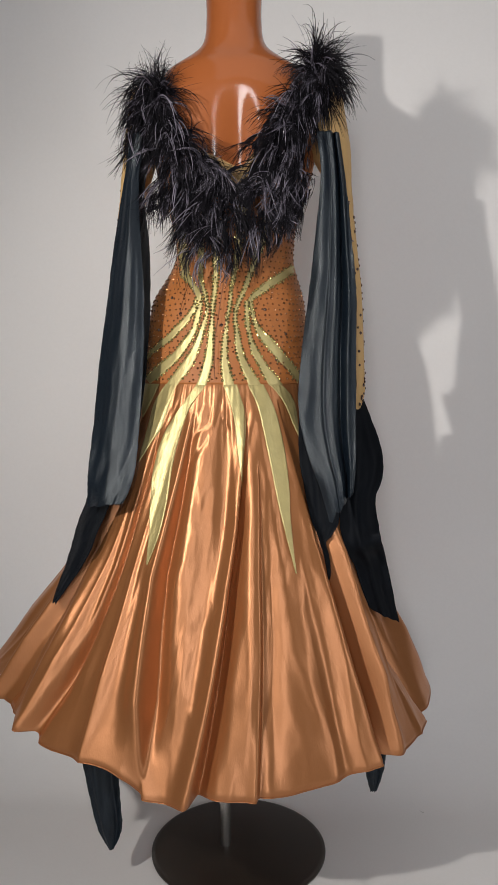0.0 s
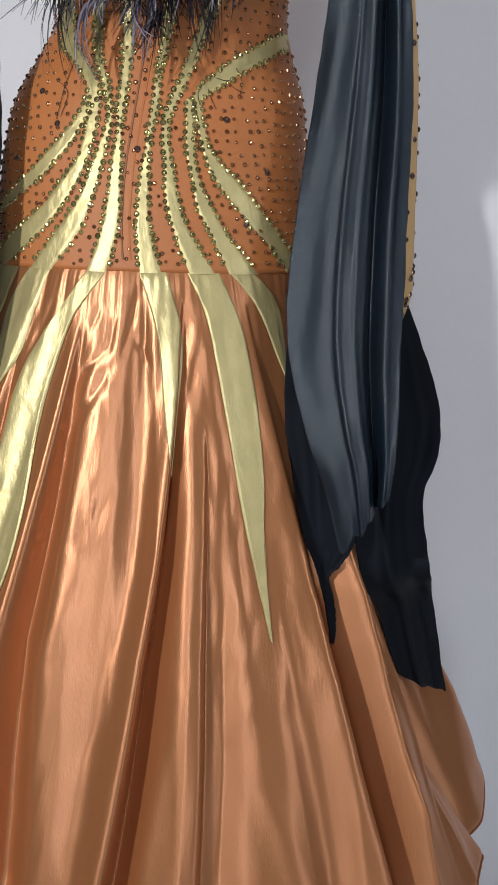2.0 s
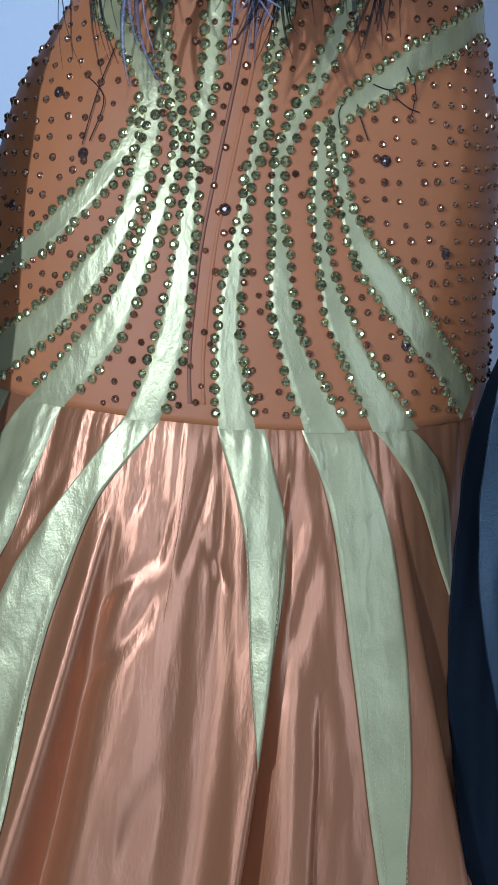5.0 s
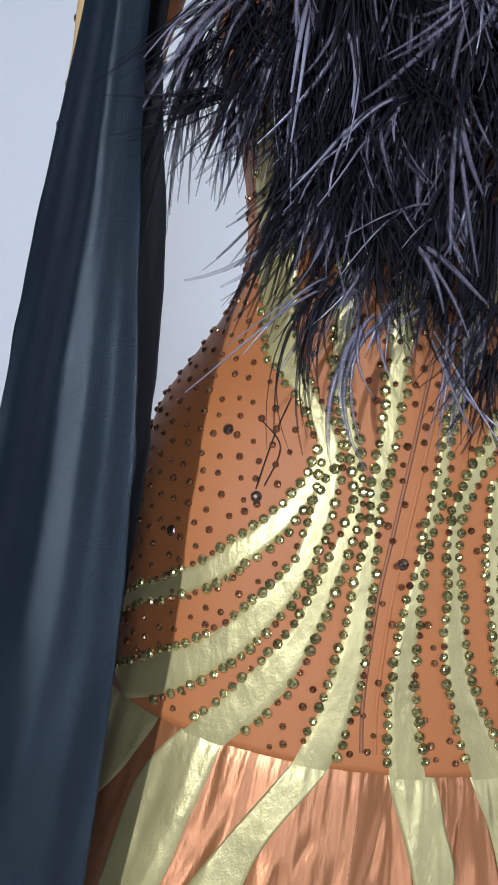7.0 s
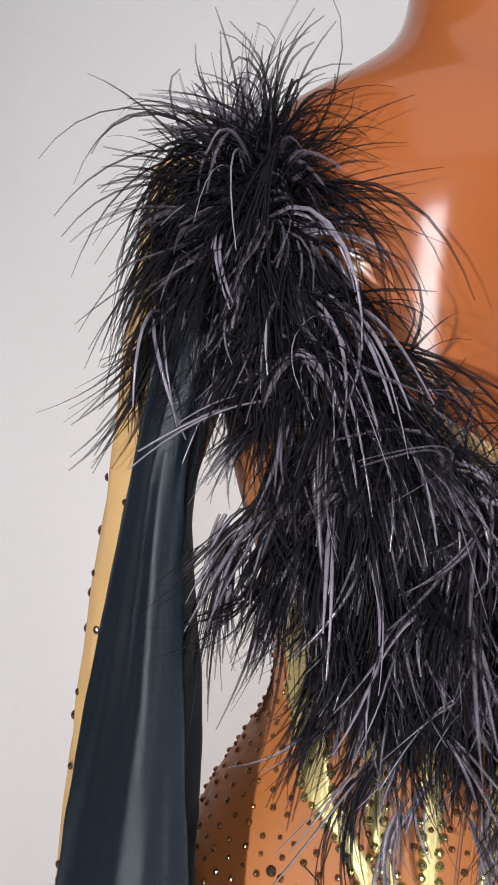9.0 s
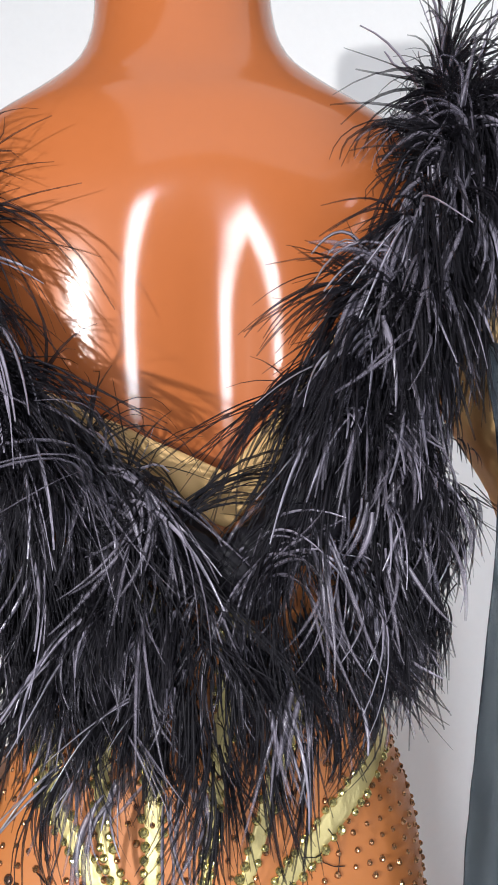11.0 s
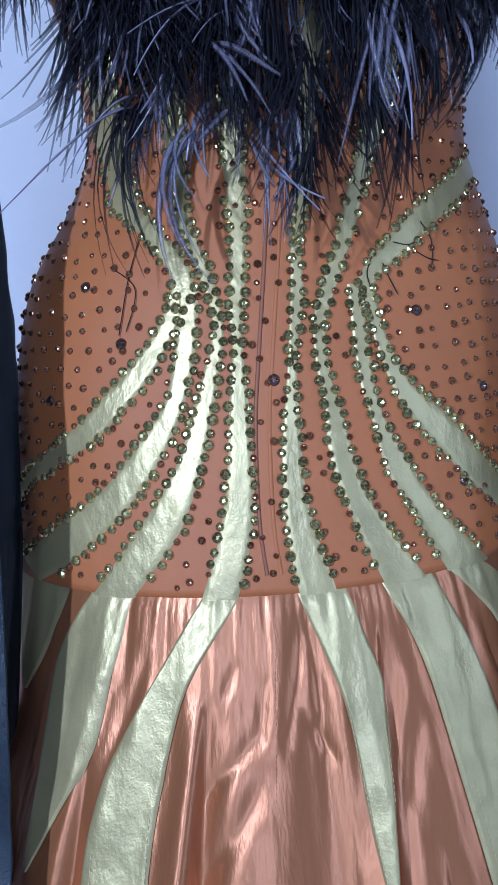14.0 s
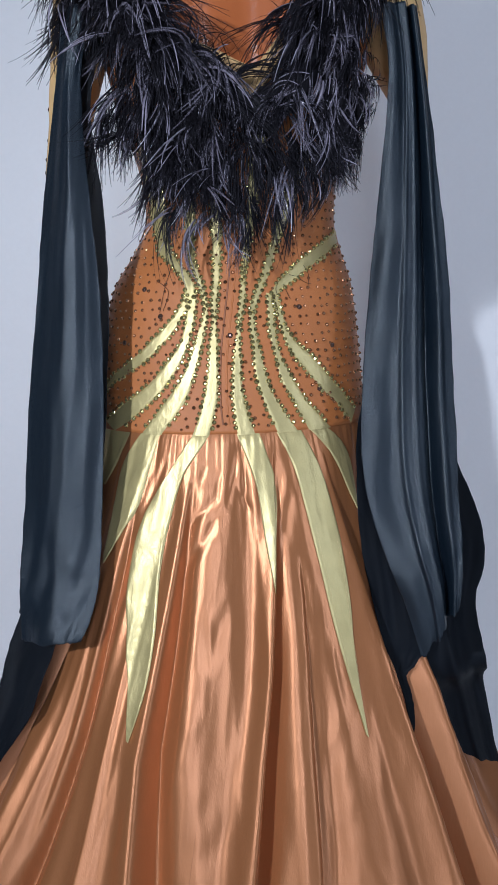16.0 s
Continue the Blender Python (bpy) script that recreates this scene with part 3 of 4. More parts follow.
sewn("back_seam", line_mesh("back_seam", [on_body(x, z, 0.0018) for x, z in ((-0.036, 1.300), (-0.042, 1.273), (-0.049, 1.223), (-0.055, 1.181), (-0.060, 1.142), (-0.062, 1.092), (-0.060, 1.062))], 0.0012, stitch_copper),
     "dark concealed zip seam down the back")


sewn("zip_tape", line_mesh("zip_tape", [on_body(x + 0.0075, z, 0.0012) for x, z in ((-0.036, 1.300), (-0.042, 1.273), (-0.049, 1.223), (-0.055, 1.181), (-0.060, 1.142), (-0.062, 1.092), (-0.060, 1.062))], 0.0016, nude_lycra),
     "raised edge of the zip tape under the cloth")


def stitches(deg_top, deg_low, z_top, z_low, mat, off, thick=0.00035):
    """A run of short stitches lying on the skirt."""
    lines = []
    n = int((z_top - z_low) / 0.0032)
    for k in range(n):
        t0, t1 = k / n, (k + 0.6) / n
        pts = [on_skirt(deg_top + (deg_low - deg_top) * t, z_top + (z_low - z_top) * t, off) for t in (t0, (t0 + t1) / 2, t1)]
        lines.append((pts, [thick] * 3))
    return tubes_mesh("stitching", lines, mat, 3)


sewn("stitching", stitches(-4.9, -17, 1.045, 0.45, stitch_copper, 0.0012, 0.0008))
for d0, d1, z0, z1 in ((34.5, 36.0, 0.94, 0.74), (42.0, 37.8, 0.92, 0.76), (10, 12.5, 1.0, 0.90), (17.5, 16, 1.0, 0.92), (-31.4, -30, 0.94, 0.82), (-40.5, -37, 0.92, 0.82)):
    sewn("stitching", stitches(d0, d1, z0, z1, stitch_gold, 0.0049))
# hem band
def hem_line(z_up):
    return [on_skirt(-180 + d / 3, HEM + z_up, -0.0012 if z_up < 0.01 else 0.0004) for d in range(0, 1081)]


sewn("hem_stitching", line_mesh("hem_stitching", hem_line(0.034), 0.00035, stitch_copper, 3200), "stitched line of the stiffened hem")
sewn("hem_edge", line_mesh("hem_edge", hem_line(0.001), 0.0010, copper_satin, 3200), "rolled satin hem edge")


# ---- crystals ----
def stone_mesh(name, r, h, mat):
    """A flat-backed faceted crystal that looks along z."""
    verts = []
    for ring, (rad, up) in enumerate(((1.0, 0.0), (0.97, 0.28), (0.70, 0.74), (0.34, 1.0))):
        verts += [(r * rad * math.cos(math.pi * (k + 0.5 * (ring % 2)) / 3), r * rad * math.sin(math.pi * (k + 0.5 * (ring % 2)) / 3), h * up) for k in range(6)]
    faces = []
    for ring in range(3):
        for k in range(6):
            low, high, q = 6 * ring, 6 * ring + 6, (k + 1) % 6
            faces += [(low + k, low + q, high + k), (low + q, high + q, high + k)] if ring % 2 == 0 else [(low + k, low + q, high + q), (low + k, high + q, high + k)]
    faces.append(tuple(18 + k for k in range(6)))
    return mesh_of(name, verts, faces, mat, smooth=False)


STONES = {"olive": stone_mesh("rhinestone_olive", 0.0031, 0.0023, stone_olive), "topaz": stone_mesh("rhinestone_topaz", 0.0021, 0.0024, stone_topaz),
          "dark": stone_mesh("rhinestone_dark", 0.0034, 0.0022, stone_dark), "black": stone_mesh("rhinestone_black", 0.0024, 0.0016, stone_dark)}
rng = random.Random(7)
placed = []


def stone_pose(x, z, size=1.0, off=0.0022):
    p = Vector(on_body(x, z, off))
    q, r = Vector(on_body(x + 0.001, z, off)), Vector(on_body(x, z + 0.001, off))
    n = (q - p).cross(r - p).normalized()
    tilt = Vector((rng.gauss(0, 0.08), rng.gauss(0, 0.08), rng.gauss(0, 0.08)))
    m = (n + tilt).to_track_quat("Z", "Y").to_matrix().to_4x4()
    return Matrix.Translation(p) @ m @ Matrix.Rotation(rng.uniform(0, 0.8), 4, "Z") @ Matrix.Scale(size, 4)


def flank_pose(w, z, size):
    """A crystal on the cloth at an angle round the body."""
    cx, cy, a, b = smooth_table(BODY, z)
    n = Vector((math.sin(w) / a, -math.cos(w) / b, 0)).normalized()
    p = Vector((cx + a * math.sin(w), cy - b * math.cos(w), z)) + n * 0.0018
    return Matrix.Translation(p) @ (n + Vector((rng.gauss(0, 0.06), 0, rng.gauss(0, 0.06)))).to_track_quat("Z", "Y").to_matrix().to_4x4() @ Matrix.Scale(size, 4)


def lay(kind, x, z, size=1.0, off=0.0022):
    cx, cy, a, b = smooth_table(BODY, z)
    if abs(x - cx) < 0.97 * a:
        placed.append((kind, stone_pose(x, z, size, off), x, z))


def edge_points(edge, step):
    pts = [along([(*p, 0) for p in edge], k / 200) for k in range(201)]
    out, run = [], step * 0.5
    for a, b in zip(pts, pts[1:]):
        # the way over the curved flank counts, not its width in x
        pa, pb = Vector(on_body(a[0], a[1])), Vector(on_body(b[0], b[1]))
        run += (pb - pa).length
        if run >= step:
            run = 0.0
            out.append((b[0], b[1]))
    return out


for left, right in BANDS:
    for edge, inward in ((left, 1), (right, -1)):
        for x, z in edge_points(edge, 0.0064):
            if 1.057 < z:
                lay("olive" if rng.random() < 0.9 else "topaz", x + rng.gauss(0, 0.0005) + inward * 0.0008, z + rng.gauss(0, 0.0004), rng.uniform(0.8, 1.08), 0.0026)


def on_band(x, z):
    for left, right in BANDS:
        for k in range(0, 41):
            a, b = along([(*p, 0) for p in left], k / 40), along([(*p, 0) for p in right], k / 40)
            if abs((a[1] + b[1]) / 2 - z) < 0.007:
                lo, hi = min(a[0], b[0]), max(a[0], b[0])
                if lo - 0.0032 < x < hi + 0.0032:
                    return True
    return False


# loose scatter on the plain cloth, closer towards the flanks
row = 0
z = 1.0605
while z < 1.36:
    cx, cy, a, b = smooth_table(BODY, z)
    w = -104 + (row % 2) * 2.6
    while w < 104:
        x = cx + a * math.sin(radians(w))
        if not on_band(x, z):
            placed.append(("topaz", flank_pose(radians(w + rng.gauss(0, 0.6)), z + rng.gauss(0, 0.0013), rng.choice((0.85, 1.0, 1.0, 1.15))), x, z))
        w += math.degrees(0.0116 / math.hypot(a * math.cos(radians(w)), b * math.sin(radians(w))))
    row += 1
    z += 0.0104
for x, z in ((-0.0485, 1.1645), (-0.130, 1.188), (-0.149, 1.220), (-0.176, 1.157), (0.035, 1.195), (0.0755, 1.148), (0.057, 1.098)):
    lay("dark", x, z, 1.0)
placed.sort(key=lambda s: (s[2] + 0.045) ** 2 + ((s[3] - 1.14) * 0.8) ** 2)
for kind, m, x, z in placed[:300]:
    ob = part("rhinestone", STONES[kind], gown)
    ob.matrix_basis = gown_inverse @ m
rest_v, rest_f = {}, {}
for kind, m, x, z in placed[300:]:
    v, f = rest_v.setdefault(kind, []), rest_f.setdefault(kind, [])
    base = len(v)
    v += [m @ p.co for p in STONES[kind].vertices]
    f += [tuple(base + k for k in p.vertices) for p in STONES[kind].polygons]
for kind in rest_v:
    mat = STONES[kind].materials[0]
    sewn("rhinestone_scatter", mesh_of("rhinestone_scatter", rest_v[kind], rest_f[kind], mat, smooth=False), "scattered faceted crystals", "stuff")

# ---- sleeves ----
def sleeve_mesh(rows):
    """An empty hanging sleeve: rows of centre, half width and half depth from the shoulder down."""
    def point(i, j):
        t = j / 59
        c = along([r[:3] for r in rows], t)
        w = along([(r[3], r[4], 0) for r in rows], t)
        a = 2 * math.pi * i / 28
        crumple = 0.0025 * noise.noise(Vector((3 * math.cos(a), 3 * math.sin(a), c[2] * 22)))
        return (c[0] + (w[0] + crumple) * math.cos(a), c[1] + (w[1] + crumple) * math.sin(a), c[2])
    return grid_mesh("sleeve", point, 28, 60, nude_mesh, closed=True)


SLEEVE_L = [(-0.195, 1.69, 1.63, 0.045, 0.05), (-0.216, 1.69, 1.52, 0.036, 0.042), (-0.235, 1.68, 1.42, 0.026, 0.034), (-0.250, 1.68, 1.32, 0.022, 0.028), (-0.262, 1.68, 1.22, 0.019, 0.022), (-0.274, 1.69, 1.10, 0.017, 0.02), (-0.288, 1.70, 0.98, 0.016, 0.018)]
SLEEVE_R = [(0.140, 1.69, 1.63, 0.045, 0.05), (0.160, 1.68, 1.52, 0.042, 0.045), (0.190, 1.68, 1.42, 0.018, 0.030), (0.203, 1.67, 1.32, 0.015, 0.026), (0.211, 1.66, 1.22, 0.017, 0.024), (0.213, 1.66, 1.10, 0.021, 0.022), (0.207, 1.66, 1.03, 0.028, 0.02), (0.207, 1.66, 0.985, 0.016, 0.012)]
for rows, side in ((SLEEVE_L, -1), (SLEEVE_R, 1)):
    sleeve = sewn("sleeve", sleeve_mesh(rows), "long nude mesh sleeve studded with dark crystals")
    verts, faces = [], []
    for k in range(46):
        t = 0.30 + 0.62 * (k + rng.random() * 0.5) / 46
        c, w = along([r[:3] for r in rows], t), along([(r[3], r[4], 0) for r in rows], t)
        a = rng.uniform(-1.9, 0.5) if side > 0 else rng.uniform(math.pi - 0.5, math.pi + 1.9)
        n = Vector((math.cos(a), math.sin(a), 0))
        m = Matrix.Translation((c[0] + w[0] * n.x * 1.02, c[1] + w[1] * n.y * 1.02, c[2])) @ n.to_track_quat("Z", "Y").to_matrix().to_4x4() @ Matrix.Scale(rng.uniform(0.9, 1.6), 4)
        base = len(verts)
        verts += [m @ p.co for p in STONES["black"].vertices]
        faces += [tuple(base + q for q in p.vertices) for p in STONES["black"].polygons]
    sewn("sleeve_scatter", mesh_of("sleeve_scatter", verts, faces, stone_dark, smooth=False), "dark faceted crystals", "stuff", sleeve)


# ---- black floats ----
def float_mesh(rows, ridges, mat, seed, ragged=0.0, n=120, m=110):
    """A hanging length of cloth: rows of height, left x, left y, right x, right y from the top down; ridges of place, width and depth."""
    def point(i, j):
        t = j / (m - 1)
        u = i / (n - 1)
        a = along([(r[1], r[2], r[0]) for r in rows], t)
        b = along([(r[3], r[4], r[5] if len(r) > 5 else r[0]) for r in rows], t)
        p = a.lerp(b, u)
        wide = (b - a).length
        sway = 0.03 * math.sin(2.2 * t + seed) + 0.02 * noise.noise(Vector((t * 3, seed, 2)))
        fold = sum(d * math.exp(-((u - c - sway) / w) ** 2) for c, w, d in ridges)
        fold += 0.0075 * noise.noise(Vector((u * 2.4, t * 3.2, seed))) + 0.0022 * noise.noise(Vector((u * 6 + t * 3, t * 9, seed + 5))) + 0.0007 * noise.noise(Vector((u * 2.5, t * 16, seed)))
        edge = 0.0016 * noise.noise(Vector((t * 30, seed, u * 3))) * (1 if i in (0, n - 1) else 0)
        drop = ragged * (noise.noise(Vector((u * 6, seed, 1))) + 0.5 * noise.noise(Vector((u * 21, seed, 4)))) * max(0, (t - 0.85) / 0.15)
        return (p[0] + edge, p[1] - fold * min(1.0, wide / 0.05), p[2] + drop)
    return grid_mesh("float", point, n, m, mat)


# rows: height, left x, left y, right x, right y
LEFT_FRONT = [(1.53, -0.225, 1.61, -0.190, 1.60), (1.45, -0.238, 1.612, -0.208, 1.60), (1.32, -0.258, 1.600, -0.202, 1.575), (1.22, -0.269, 1.585, -0.195, 1.563), (1.10, -0.284, 1.570, -0.195, 1.550),
              (0.97, -0.296, 1.555, -0.202, 1.532), (0.90, -0.302, 1.542, -0.207, 1.512), (0.860, -0.304, 1.535, -0.215, 1.498), (0.818, -0.305, 1.530, -0.228, 1.490, 0.832)]
# a second layer comes out below the first and ends in a point on the skirt
LEFT_LOW = [(0.90, -0.306, 1.61, -0.262, 1.585), (0.855, -0.317, 1.61, -0.262, 1.550), (0.816, -0.326, 1.61, -0.264, 1.522), (0.773, -0.343, 1.605, -0.281, 1.502), (0.736, -0.353, 1.60, -0.295, 1.498),
            (0.69, -0.364, 1.58, -0.324, 1.518), (0.655, -0.371, 1.54, -0.350, 1.520), (0.632, -0.374, 1.515, -0.368, 1.515)]
LEFT_BACK = [(1.52, -0.222, 1.65, -0.186, 1.65), (1.43, -0.236, 1.65, -0.204, 1.64), (1.32, -0.258, 1.65, -0.194, 1.63), (1.22, -0.272, 1.65, -0.194, 1.63), (1.12, -0.290, 1.64, -0.200, 1.63),
             (0.97, -0.298, 1.63, -0.216, 1.61), (0.85, -0.318, 1.63, -0.25, 1.61), (0.80, -0.335, 1.64, -0.27, 1.62)]
RIGHT_FRONT = [(1.53, 0.132, 1.60, 0.176, 1.61), (1.45, 0.141, 1.60, 0.188, 1.61), (1.32, 0.130, 1.60, 0.202, 1.595), (1.22, 0.119, 1.595, 0.210, 1.580), (1.10, 0.104, 1.562, 0.208, 1.545), (1.0, 0.100, 1.53, 0.206, 1.512),
               (0.92, 0.118, 1.505, 0.204, 1.488, 0.935), (0.86, 0.140, 1.49, 0.203, 1.480, 0.895), (0.80, 0.157, 1.48, 0.199, 1.475, 0.853)]
RIGHT_BACK = [(1.09, 0.122, 1.63, 0.190, 1.66), (1.03, 0.106, 1.61, 0.178, 1.63), (0.925, 0.101, 1.56, 0.168, 1.56), (0.852, 0.112, 1.548, 0.174, 1.548), (0.794, 0.125, 1.538, 0.178, 1.538), (0.765, 0.137, 1.534, 0.165, 1.534),
              (0.750, 0.142, 1.532, 0.153, 1.532), (0.726, 0.149, 1.528, 0.159, 1.528), (0.697, 0.155, 1.524, 0.162, 1.524), (0.682, 0.157, 1.522, 0.161, 1.522)]
RIGHT_END = [(1.15, 0.156, 1.68, 0.222, 1.74), (1.10, 0.158, 1.66, 0.226, 1.71), (1.03, 0.164, 1.63, 0.232, 1.68), (0.985, 0.168, 1.61, 0.246, 1.65), (0.94, 0.170, 1.60, 0.262, 1.63), (0.90, 0.172, 1.585, 0.269, 1.61), (0.862, 0.176, 1.573, 0.265, 1.595),
             (0.828, 0.180, 1.566, 0.252, 1.582), (0.785, 0.181, 1.560, 0.256, 1.575), (0.731, 0.192, 1.556, 0.264, 1.564, 0.744), (0.694, 0.212, 1.58, 0.280, 1.625, 0.695), (0.645, 0.228, 1.59, 0.296, 1.635, 0.625), (0.600, 0.246, 1.60, 0.310, 1.635, 0.560)]
sewn("float", float_mesh(LEFT_FRONT, [(0.50, 0.38, 0.018)], black_satin, 1.0, 0.004), "long black satin float hanging from the shoulder")
thicken(sewn("float", float_mesh(LEFT_BACK, [(0.4, 0.2, 0.006)], black_sheer, 2.4, 0.02), "thin sheer black under-layer of the float"), 0.001)
sewn("float", float_mesh(LEFT_LOW, [(0.4, 0.2, 0.005)], satin_back, 4.4, 0.006, 60, 70), "pointed lower layer of the black satin float")
sewn("float", float_mesh(RIGHT_FRONT, [(0.20, 0.20, 0.005), (0.46, 0.030, 0.0022), (0.61, 0.030, 0.0022), (0.54, 0.12, 0.006), (0.755, 0.05, -0.012), (0.88, 0.045, 0.004)], black_satin, 3.7, 0.007), "long black satin float with sharp vertical folds")
sewn("float", float_mesh(RIGHT_BACK, [(0.6, 0.25, 0.006)], satin_back, 5.2, 0.004), "dark under-layer of the satin float")
sewn("float", float_mesh(RIGHT_END, [(0.45, 0.10, 0.006), (0.8, 0.12, -0.005)], satin_back, 8.2, 0.003, 56, 100), "square black satin end of the float")
TAIL_L = [(0.55, -0.36, 1.62, -0.26, 1.62), (0.40, -0.362, 1.61, -0.272, 1.61), (0.30, -0.350, 1.60, -0.272, 1.60), (0.20, -0.330, 1.59, -0.266, 1.59), (0.13, -0.312, 1.585, -0.262, 1.585), (0.085, -0.288, 1.58, -0.280, 1.58)]
TAIL_R = [(0.40, 0.22, 1.64, 0.275, 1.64), (0.33, 0.235, 1.635, 0.288, 1.635), (0.25, 0.243, 1.63, 0.284, 1.63), (0.20, 0.255, 1.625, 0.268, 1.625)]
for rows, seed in ((TAIL_L, 6.1), (TAIL_R, 7.7)):
    sewn("float_tail", float_mesh(rows, [(0.3, 0.15, 0.008), (0.75, 0.1, -0.006)], black_satin, seed, 0.004, 28, 60), "pointed black satin tail under the hem")
for ob in [o for o in gown.children if o.name.startswith("float") and not o.modifiers]:
    thicken(ob, 0.0012)

# ---- feathers ----
TRIM = [(-0.172, 1.660, 1.618), (-0.176, 1.615, 1.590), (-0.158, 1.592, 1.540), (-0.124, 1.583, 1.485), (-0.076, 1.578, 1.448), (-0.014, 1.576, 1.416), (0.026, 1.576, 1.450),
        (0.056, 1.582, 1.510), (0.090, 1.592, 1.565), (0.120, 1.612, 1.622), (0.138, 1.655, 1.658), (0.122, 1.700, 1.668)]
frng = random.Random(21)


def trim_frame(t):
    """The trim's centre at t, its direction, the way off the figure and the way down across it."""
    c = along(TRIM, t)
    d = (along(TRIM, min(1, t + 0.01)) - along(TRIM, max(0, t - 0.01))).normalized()
    out = (Vector((c[0] + 0.03, c[1] - 1.69, 0)).normalized() * 0.8 + Vector((0, -0.6, 0))).normalized()
    out = (out - d * out.dot(d)).normalized()
    side = d.cross(out)
    return c, d, out, (-side if side.z > 0 else side)


def core_point(i, j):
    t = j / 159
    c, d, out, side = trim_frame(t)
    w = 2 * math.pi * i / 24
    r = 0.012 * math.sin(math.pi * (0.04 + 0.92 * t)) ** 0.25 * (1 + 0.9 * noise.noise(Vector((math.cos(w) * 2, math.sin(w) * 2, t * 40))))
    return c - out * 0.003 + (out * math.cos(w) + side * (math.sin(w) * 1.5 + 0.35)) * r


sewn("feather_core", grid_mesh("feather_core", core_point, 24, 160, black_feather, closed=True), "dense black down of the feather trim")


def strand(p, aim, length, thick, fall, curl, n):
    """One barb: springs from p, bends over and hangs, and keeps off the figure."""
    pts, radii = [], []
    v = aim.copy()
    for k in range(n):
        pts.append(p.copy())
        f = k / (n - 1)
        radii.append(thick * (0.55 + 1.5 * f * (1 - f)) * (1 - 0.55 * f) + 0.00010)
        v = (v + (Vector((0, 0, -fall)) + curl * (0.5 + f)) * (2.0 / n)).normalized()
        p = p + v * (length / (n - 1))
        cx, cy, a, b = smooth_table(BODY, max(0.99, min(1.64, p[2])))
        q = math.hypot((p[0] - cx) / (a + 0.005), (p[1] - cy) / (b + 0.005))
        if q < 1:
            p = Vector((cx + (p[0] - cx) / q, cy + (p[1] - cy) / q, p[2]))
    return pts, radii


def clear_of_sleeve(points):
    """Whether a barb stays beside the figure and leaves the space under the arm open."""
    for x, y, z in points:
        cx, cy, a, b = smooth_table(BODY, max(0.99, min(1.64, z)))
        if z < 1.43 and x > cx + a + 0.016 or z < 1.318 - max(0.0, 0.075 - x) and x > 0.035:
            return False
    return True


def tuft(t, count, length, thick, spread, n=9, hang=0.0, drop=None):
    """A wisp of barbs that spring from one place, lie together and part towards their tips."""
    c, d, out, side = trim_frame(t)
    shoulder = max(0.0, abs(2 * t - 1) - 0.70) / 0.30
    inward = drop is None and frng.random() < (0.10 if 0.40 < t < 0.60 else 0.30)
    w = frng.uniform(-1.9, -0.8) if inward else frng.gauss(0.75 - 0.8 * shoulder, 0.60 + 0.6 * shoulder)
    gap = drop is None and 0.15 < t < 0.27 and not inward
    if gap:
        if frng.random() < 0.35:
            return []
        w, length = min(w, 0.55), length * 0.8
    if inward:
        length *= 1.25
    low = 0.0 if inward else frng.random() ** 1.1 * (0.022 if gap else 0.098 if t < 0.4 else 0.125 if t < 0.60 else 0.060 if t < 0.68 else 0.030) * (1 - min(1.0, shoulder * 2))
    if 0.40 < t < 0.60 and not inward:
        low += 0.012
    if drop is not None:
        low = drop
    # neighbouring wisps are combed the same way
    lean = 1.5 * noise.noise(Vector((t * 16, w * 0.7, 11.0))) + frng.gauss(0, 0.35)
    aim = out * math.cos(w) + side * math.sin(w) + d * lean
    aim += Vector((0, 0, -hang * (1 - shoulder)))
    if t > 0.56 and shoulder < 0.5 and aim.x > 0:
        aim.x *= 0.15
    if shoulder > 0.2:
        aim += Vector((math.copysign(0.35 * shoulder, c[0] + 0.03), 0, frng.uniform(-0.15, 0.45) * shoulder))
    aim.normalize()
    root = c + out * frng.uniform(-0.006, 0.012) + side * (frng.uniform(-0.008 if 0.40 < t < 0.60 else -0.026, 0.018) + low) + d * frng.gauss(0, 0.004)
    fall = frng.uniform(0.5, 1.7) * (1 - 0.3 * shoulder)
    curl = Vector((0.6 * noise.noise(Vector((t * 13, 3.0, w))) + frng.gauss(0, 0.50), frng.gauss(0, 0.4), frng.gauss(0, 0.25)))
    if t > 0.56 and shoulder < 0.4:
        curl.x, length = min(curl.x, -0.15), length * 0.85
    made = []
    for _ in range(count):
        a = (aim + Vector((frng.gauss(0, spread), frng.gauss(0, spread), frng.gauss(0, spread)))).normalized()
        c2 = curl + Vector((frng.gauss(0, 0.24), frng.gauss(0, 0.24), frng.gauss(0, 0.18)))
        p = root + Vector((frng.gauss(0, 0.003), frng.gauss(0, 0.003), frng.gauss(0, 0.003)))
        made.append(strand(p, a, length * frng.uniform(0.5, 1.12), thick * frng.uniform(0.4, 1.6), fall * frng.uniform(0.85, 1.15), c2, n))
    return [m for m in made if clear_of_sleeve(m[0])]


strands = []
for k in range(460):
    strands += tuft((k + frng.random()) / 460, 16, frng.uniform(0.045, 0.105), 0.00085, 0.12, 9, 0.4)
for k in range(120):
    strands += tuft(frng.random() * 0.13 + (0.87 if k % 2 else 0.0), 10, frng.uniform(0.04, 0.08), 0.0007, 0.28)
for k in range(320):
    strands += tuft(frng.random(), 8, frng.uniform(0.02, 0.05), 0.0005, 0.5, 6)
# a dense lower fall across the back
for k in range(120):
    strands += tuft(0.30 + 0.30 * (k + frng.random()) / 120, 12, frng.uniform(0.035, 0.070), 0.0008, 0.14, 8, 0.8, frng.uniform(0.04, 0.088))
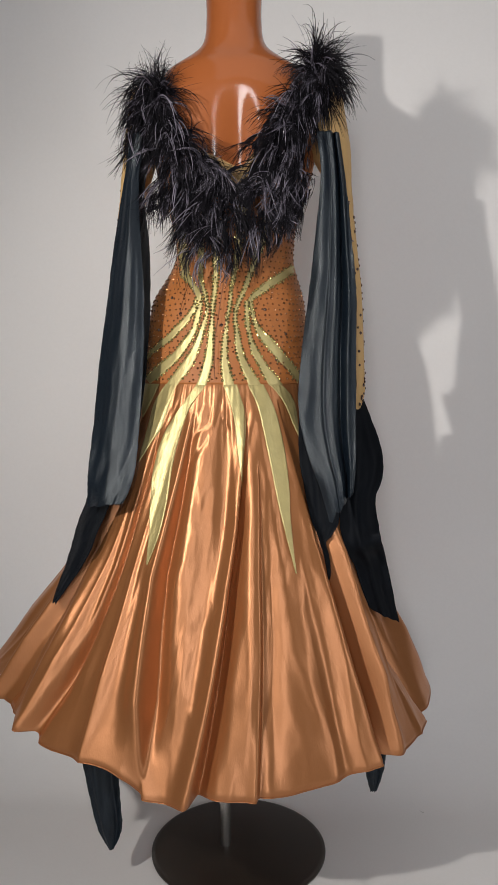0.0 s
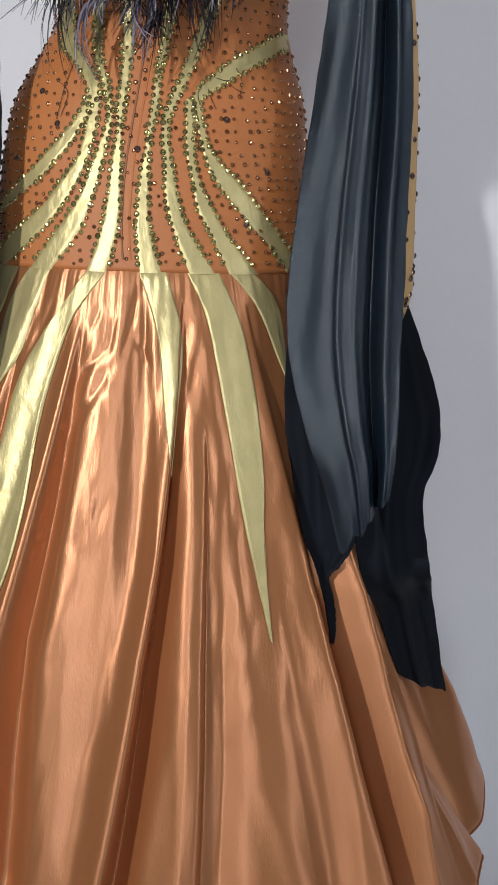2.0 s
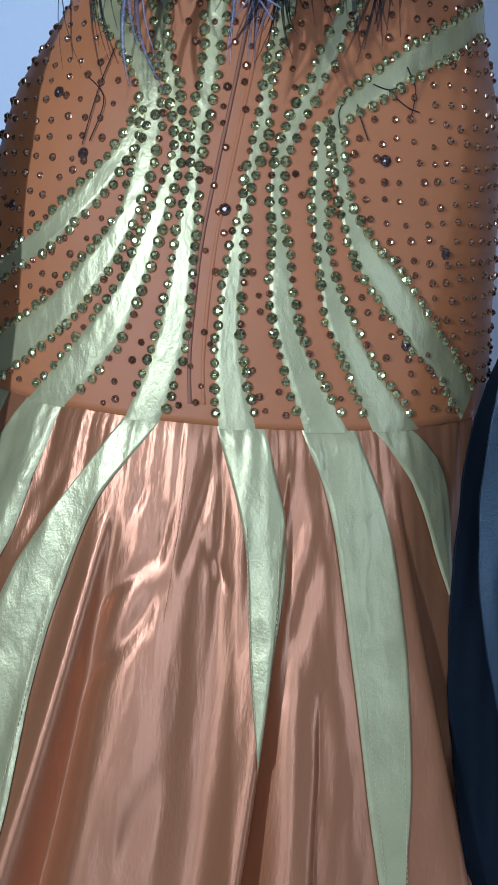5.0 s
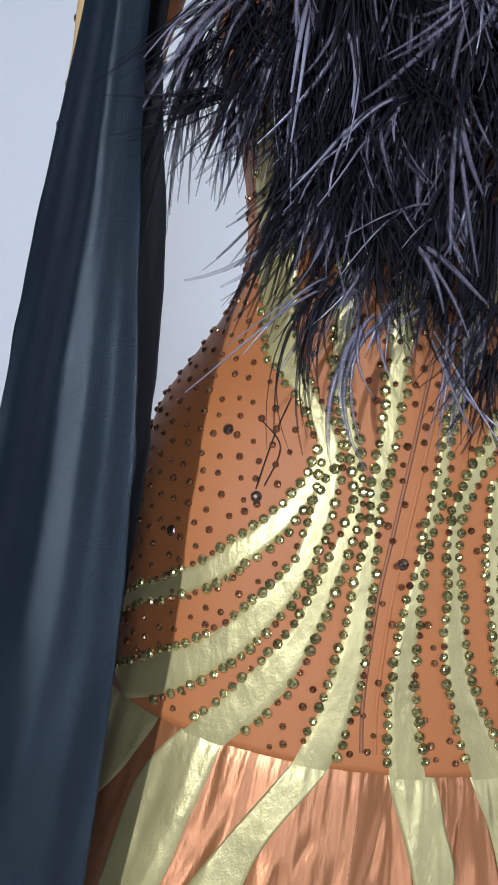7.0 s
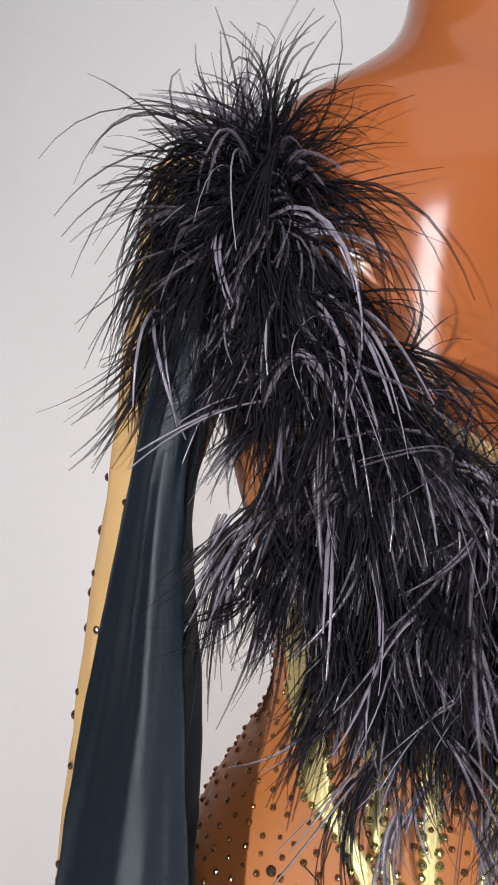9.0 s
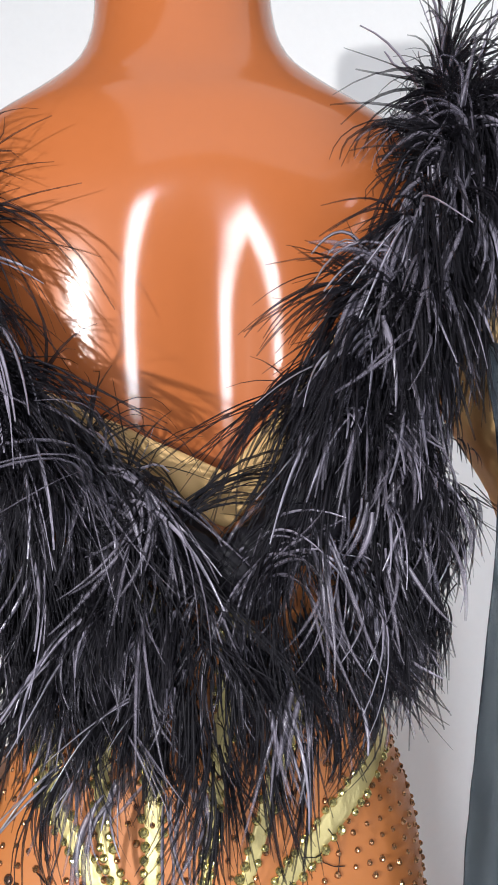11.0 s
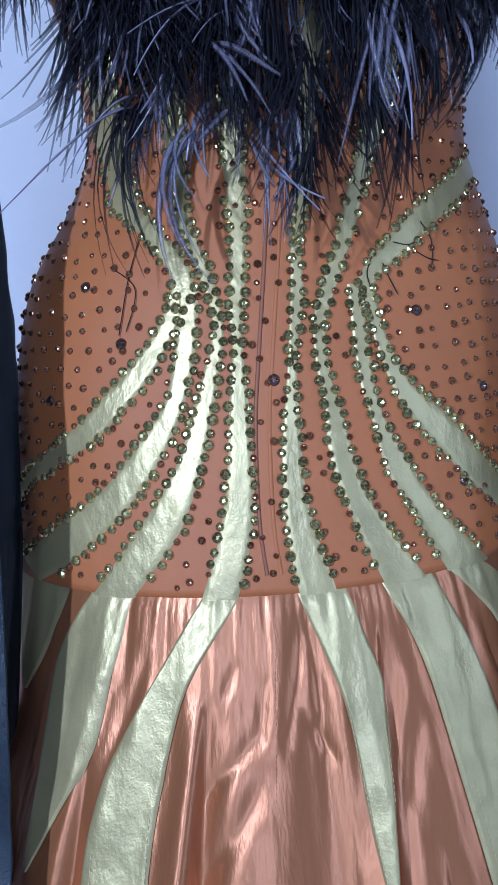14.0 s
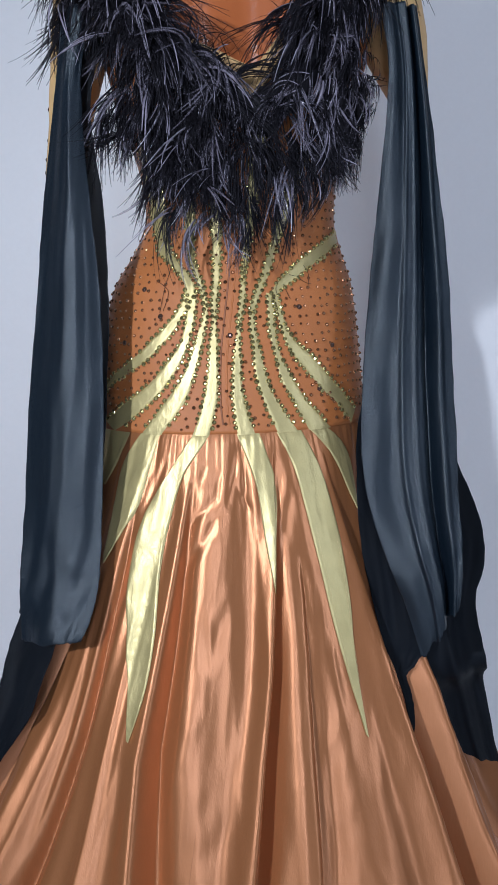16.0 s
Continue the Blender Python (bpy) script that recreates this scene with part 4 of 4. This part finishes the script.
# long barbs that fall outwards over the top of each sleeve
for side, x, z in ((-1, -0.186, 1.600), (1, 0.150, 1.635)):
    for k in range(46):
        root = Vector((x + frng.gauss(0, 0.012), 1.640 + frng.gauss(0, 0.022), z + frng.gauss(0, 0.018)))
        aim = Vector((side * frng.uniform(0.3, 1.0), frng.uniform(-0.9, 0.1), frng.uniform(-0.6, 0.35)))
        bend = Vector((side * frng.uniform(-0.2, 0.3), frng.gauss(0, 0.2), frng.gauss(0, 0.15)))
        length = frng.uniform(0.07, 0.125) if side < 0 else frng.uniform(0.05, 0.09)
        for _ in range(9):
            a = (aim + Vector((frng.gauss(0, 0.13), frng.gauss(0, 0.13), frng.gauss(0, 0.13)))).normalized()
            strands.append(strand(root + Vector((0, 0, frng.gauss(0, 0.004))), a, length * frng.uniform(0.5, 1.1), 0.0008 * frng.uniform(0.5, 1.4), frng.uniform(0.9, 1.7), bend + Vector((frng.gauss(0, 0.2), frng.gauss(0, 0.2), 0)), 9))
sewn("feather_trim", tubes_mesh("feather_trim", strands, black_barb, 4, 0.4, (0.85, 0.28)), "shaggy black ostrich feather trim along the neckline", "stuff")
# quills and wisps coloured pale to carry the sheen of the trim
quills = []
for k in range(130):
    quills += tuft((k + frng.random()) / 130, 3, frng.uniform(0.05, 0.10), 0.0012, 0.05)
sewn("feather_quill", tubes_mesh("feather_quill", quills, quill_sheen), "black feather quills with their glints painted pale grey", "stuff")
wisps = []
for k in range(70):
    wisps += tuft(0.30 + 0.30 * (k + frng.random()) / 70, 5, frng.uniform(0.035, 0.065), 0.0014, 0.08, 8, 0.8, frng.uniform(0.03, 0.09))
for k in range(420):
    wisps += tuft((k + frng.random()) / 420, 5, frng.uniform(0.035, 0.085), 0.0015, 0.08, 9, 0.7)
sewn("feather_wisp", tubes_mesh("feather_wisp", wisps, wisp_sheen, 4, 0.25, (0.7, 0.2)), "clumped black feather barbs with a painted grey-violet sheen", "stuff")
# two shed barbs on the left; lines further right draw hair-thin feather shadows
for barb in (((-0.1162, 1.2433), (-0.1238, 1.2213), (-0.1309, 1.1924)), ((-0.1335, 1.2301), (-0.1199, 1.217), (-0.1265, 1.1947)), ((0.017, 1.2221), (0.0199, 1.2141), (0.0245, 1.2044)), ((0.0244, 1.2331), (0.0338, 1.2311), (0.0415, 1.2349)), ((0.034, 1.2298), (0.0441, 1.2235), (0.0515, 1.2214)), ((0.0112, 1.2262), (0.0075, 1.2174), (0.0096, 1.2072)), ((0.0423, 1.2438), (0.0482, 1.2328), (0.0471, 1.2194))):
    sewn("barb_and_shade", line_mesh("barb_and_shade", [on_body(x, z, 0.0035) for x, z in barb], 0.0003, black_feather, 24), "thin dark line for a clinging feather barb and for feather shade")

# ---- floor litter ----
for x, y, turn in ((0.508, 2.02, 10), (0.403, 1.901, -15)):
    pts = [(0.03 * (k / 6 - 0.5), 0.008 * math.sin(k * 0.9), 0.0008) for k in range(7)]
    ob = tagged(new("loose_thread", tubes_mesh("loose_thread", [(pts, [0.0006] * 7)], thread_grey, 5)), "short grey loose thread lying on the white floor", "thread", "threads on the floor")
    ob.matrix_world = pose(x, y, 0.0, 0, 0, turn)
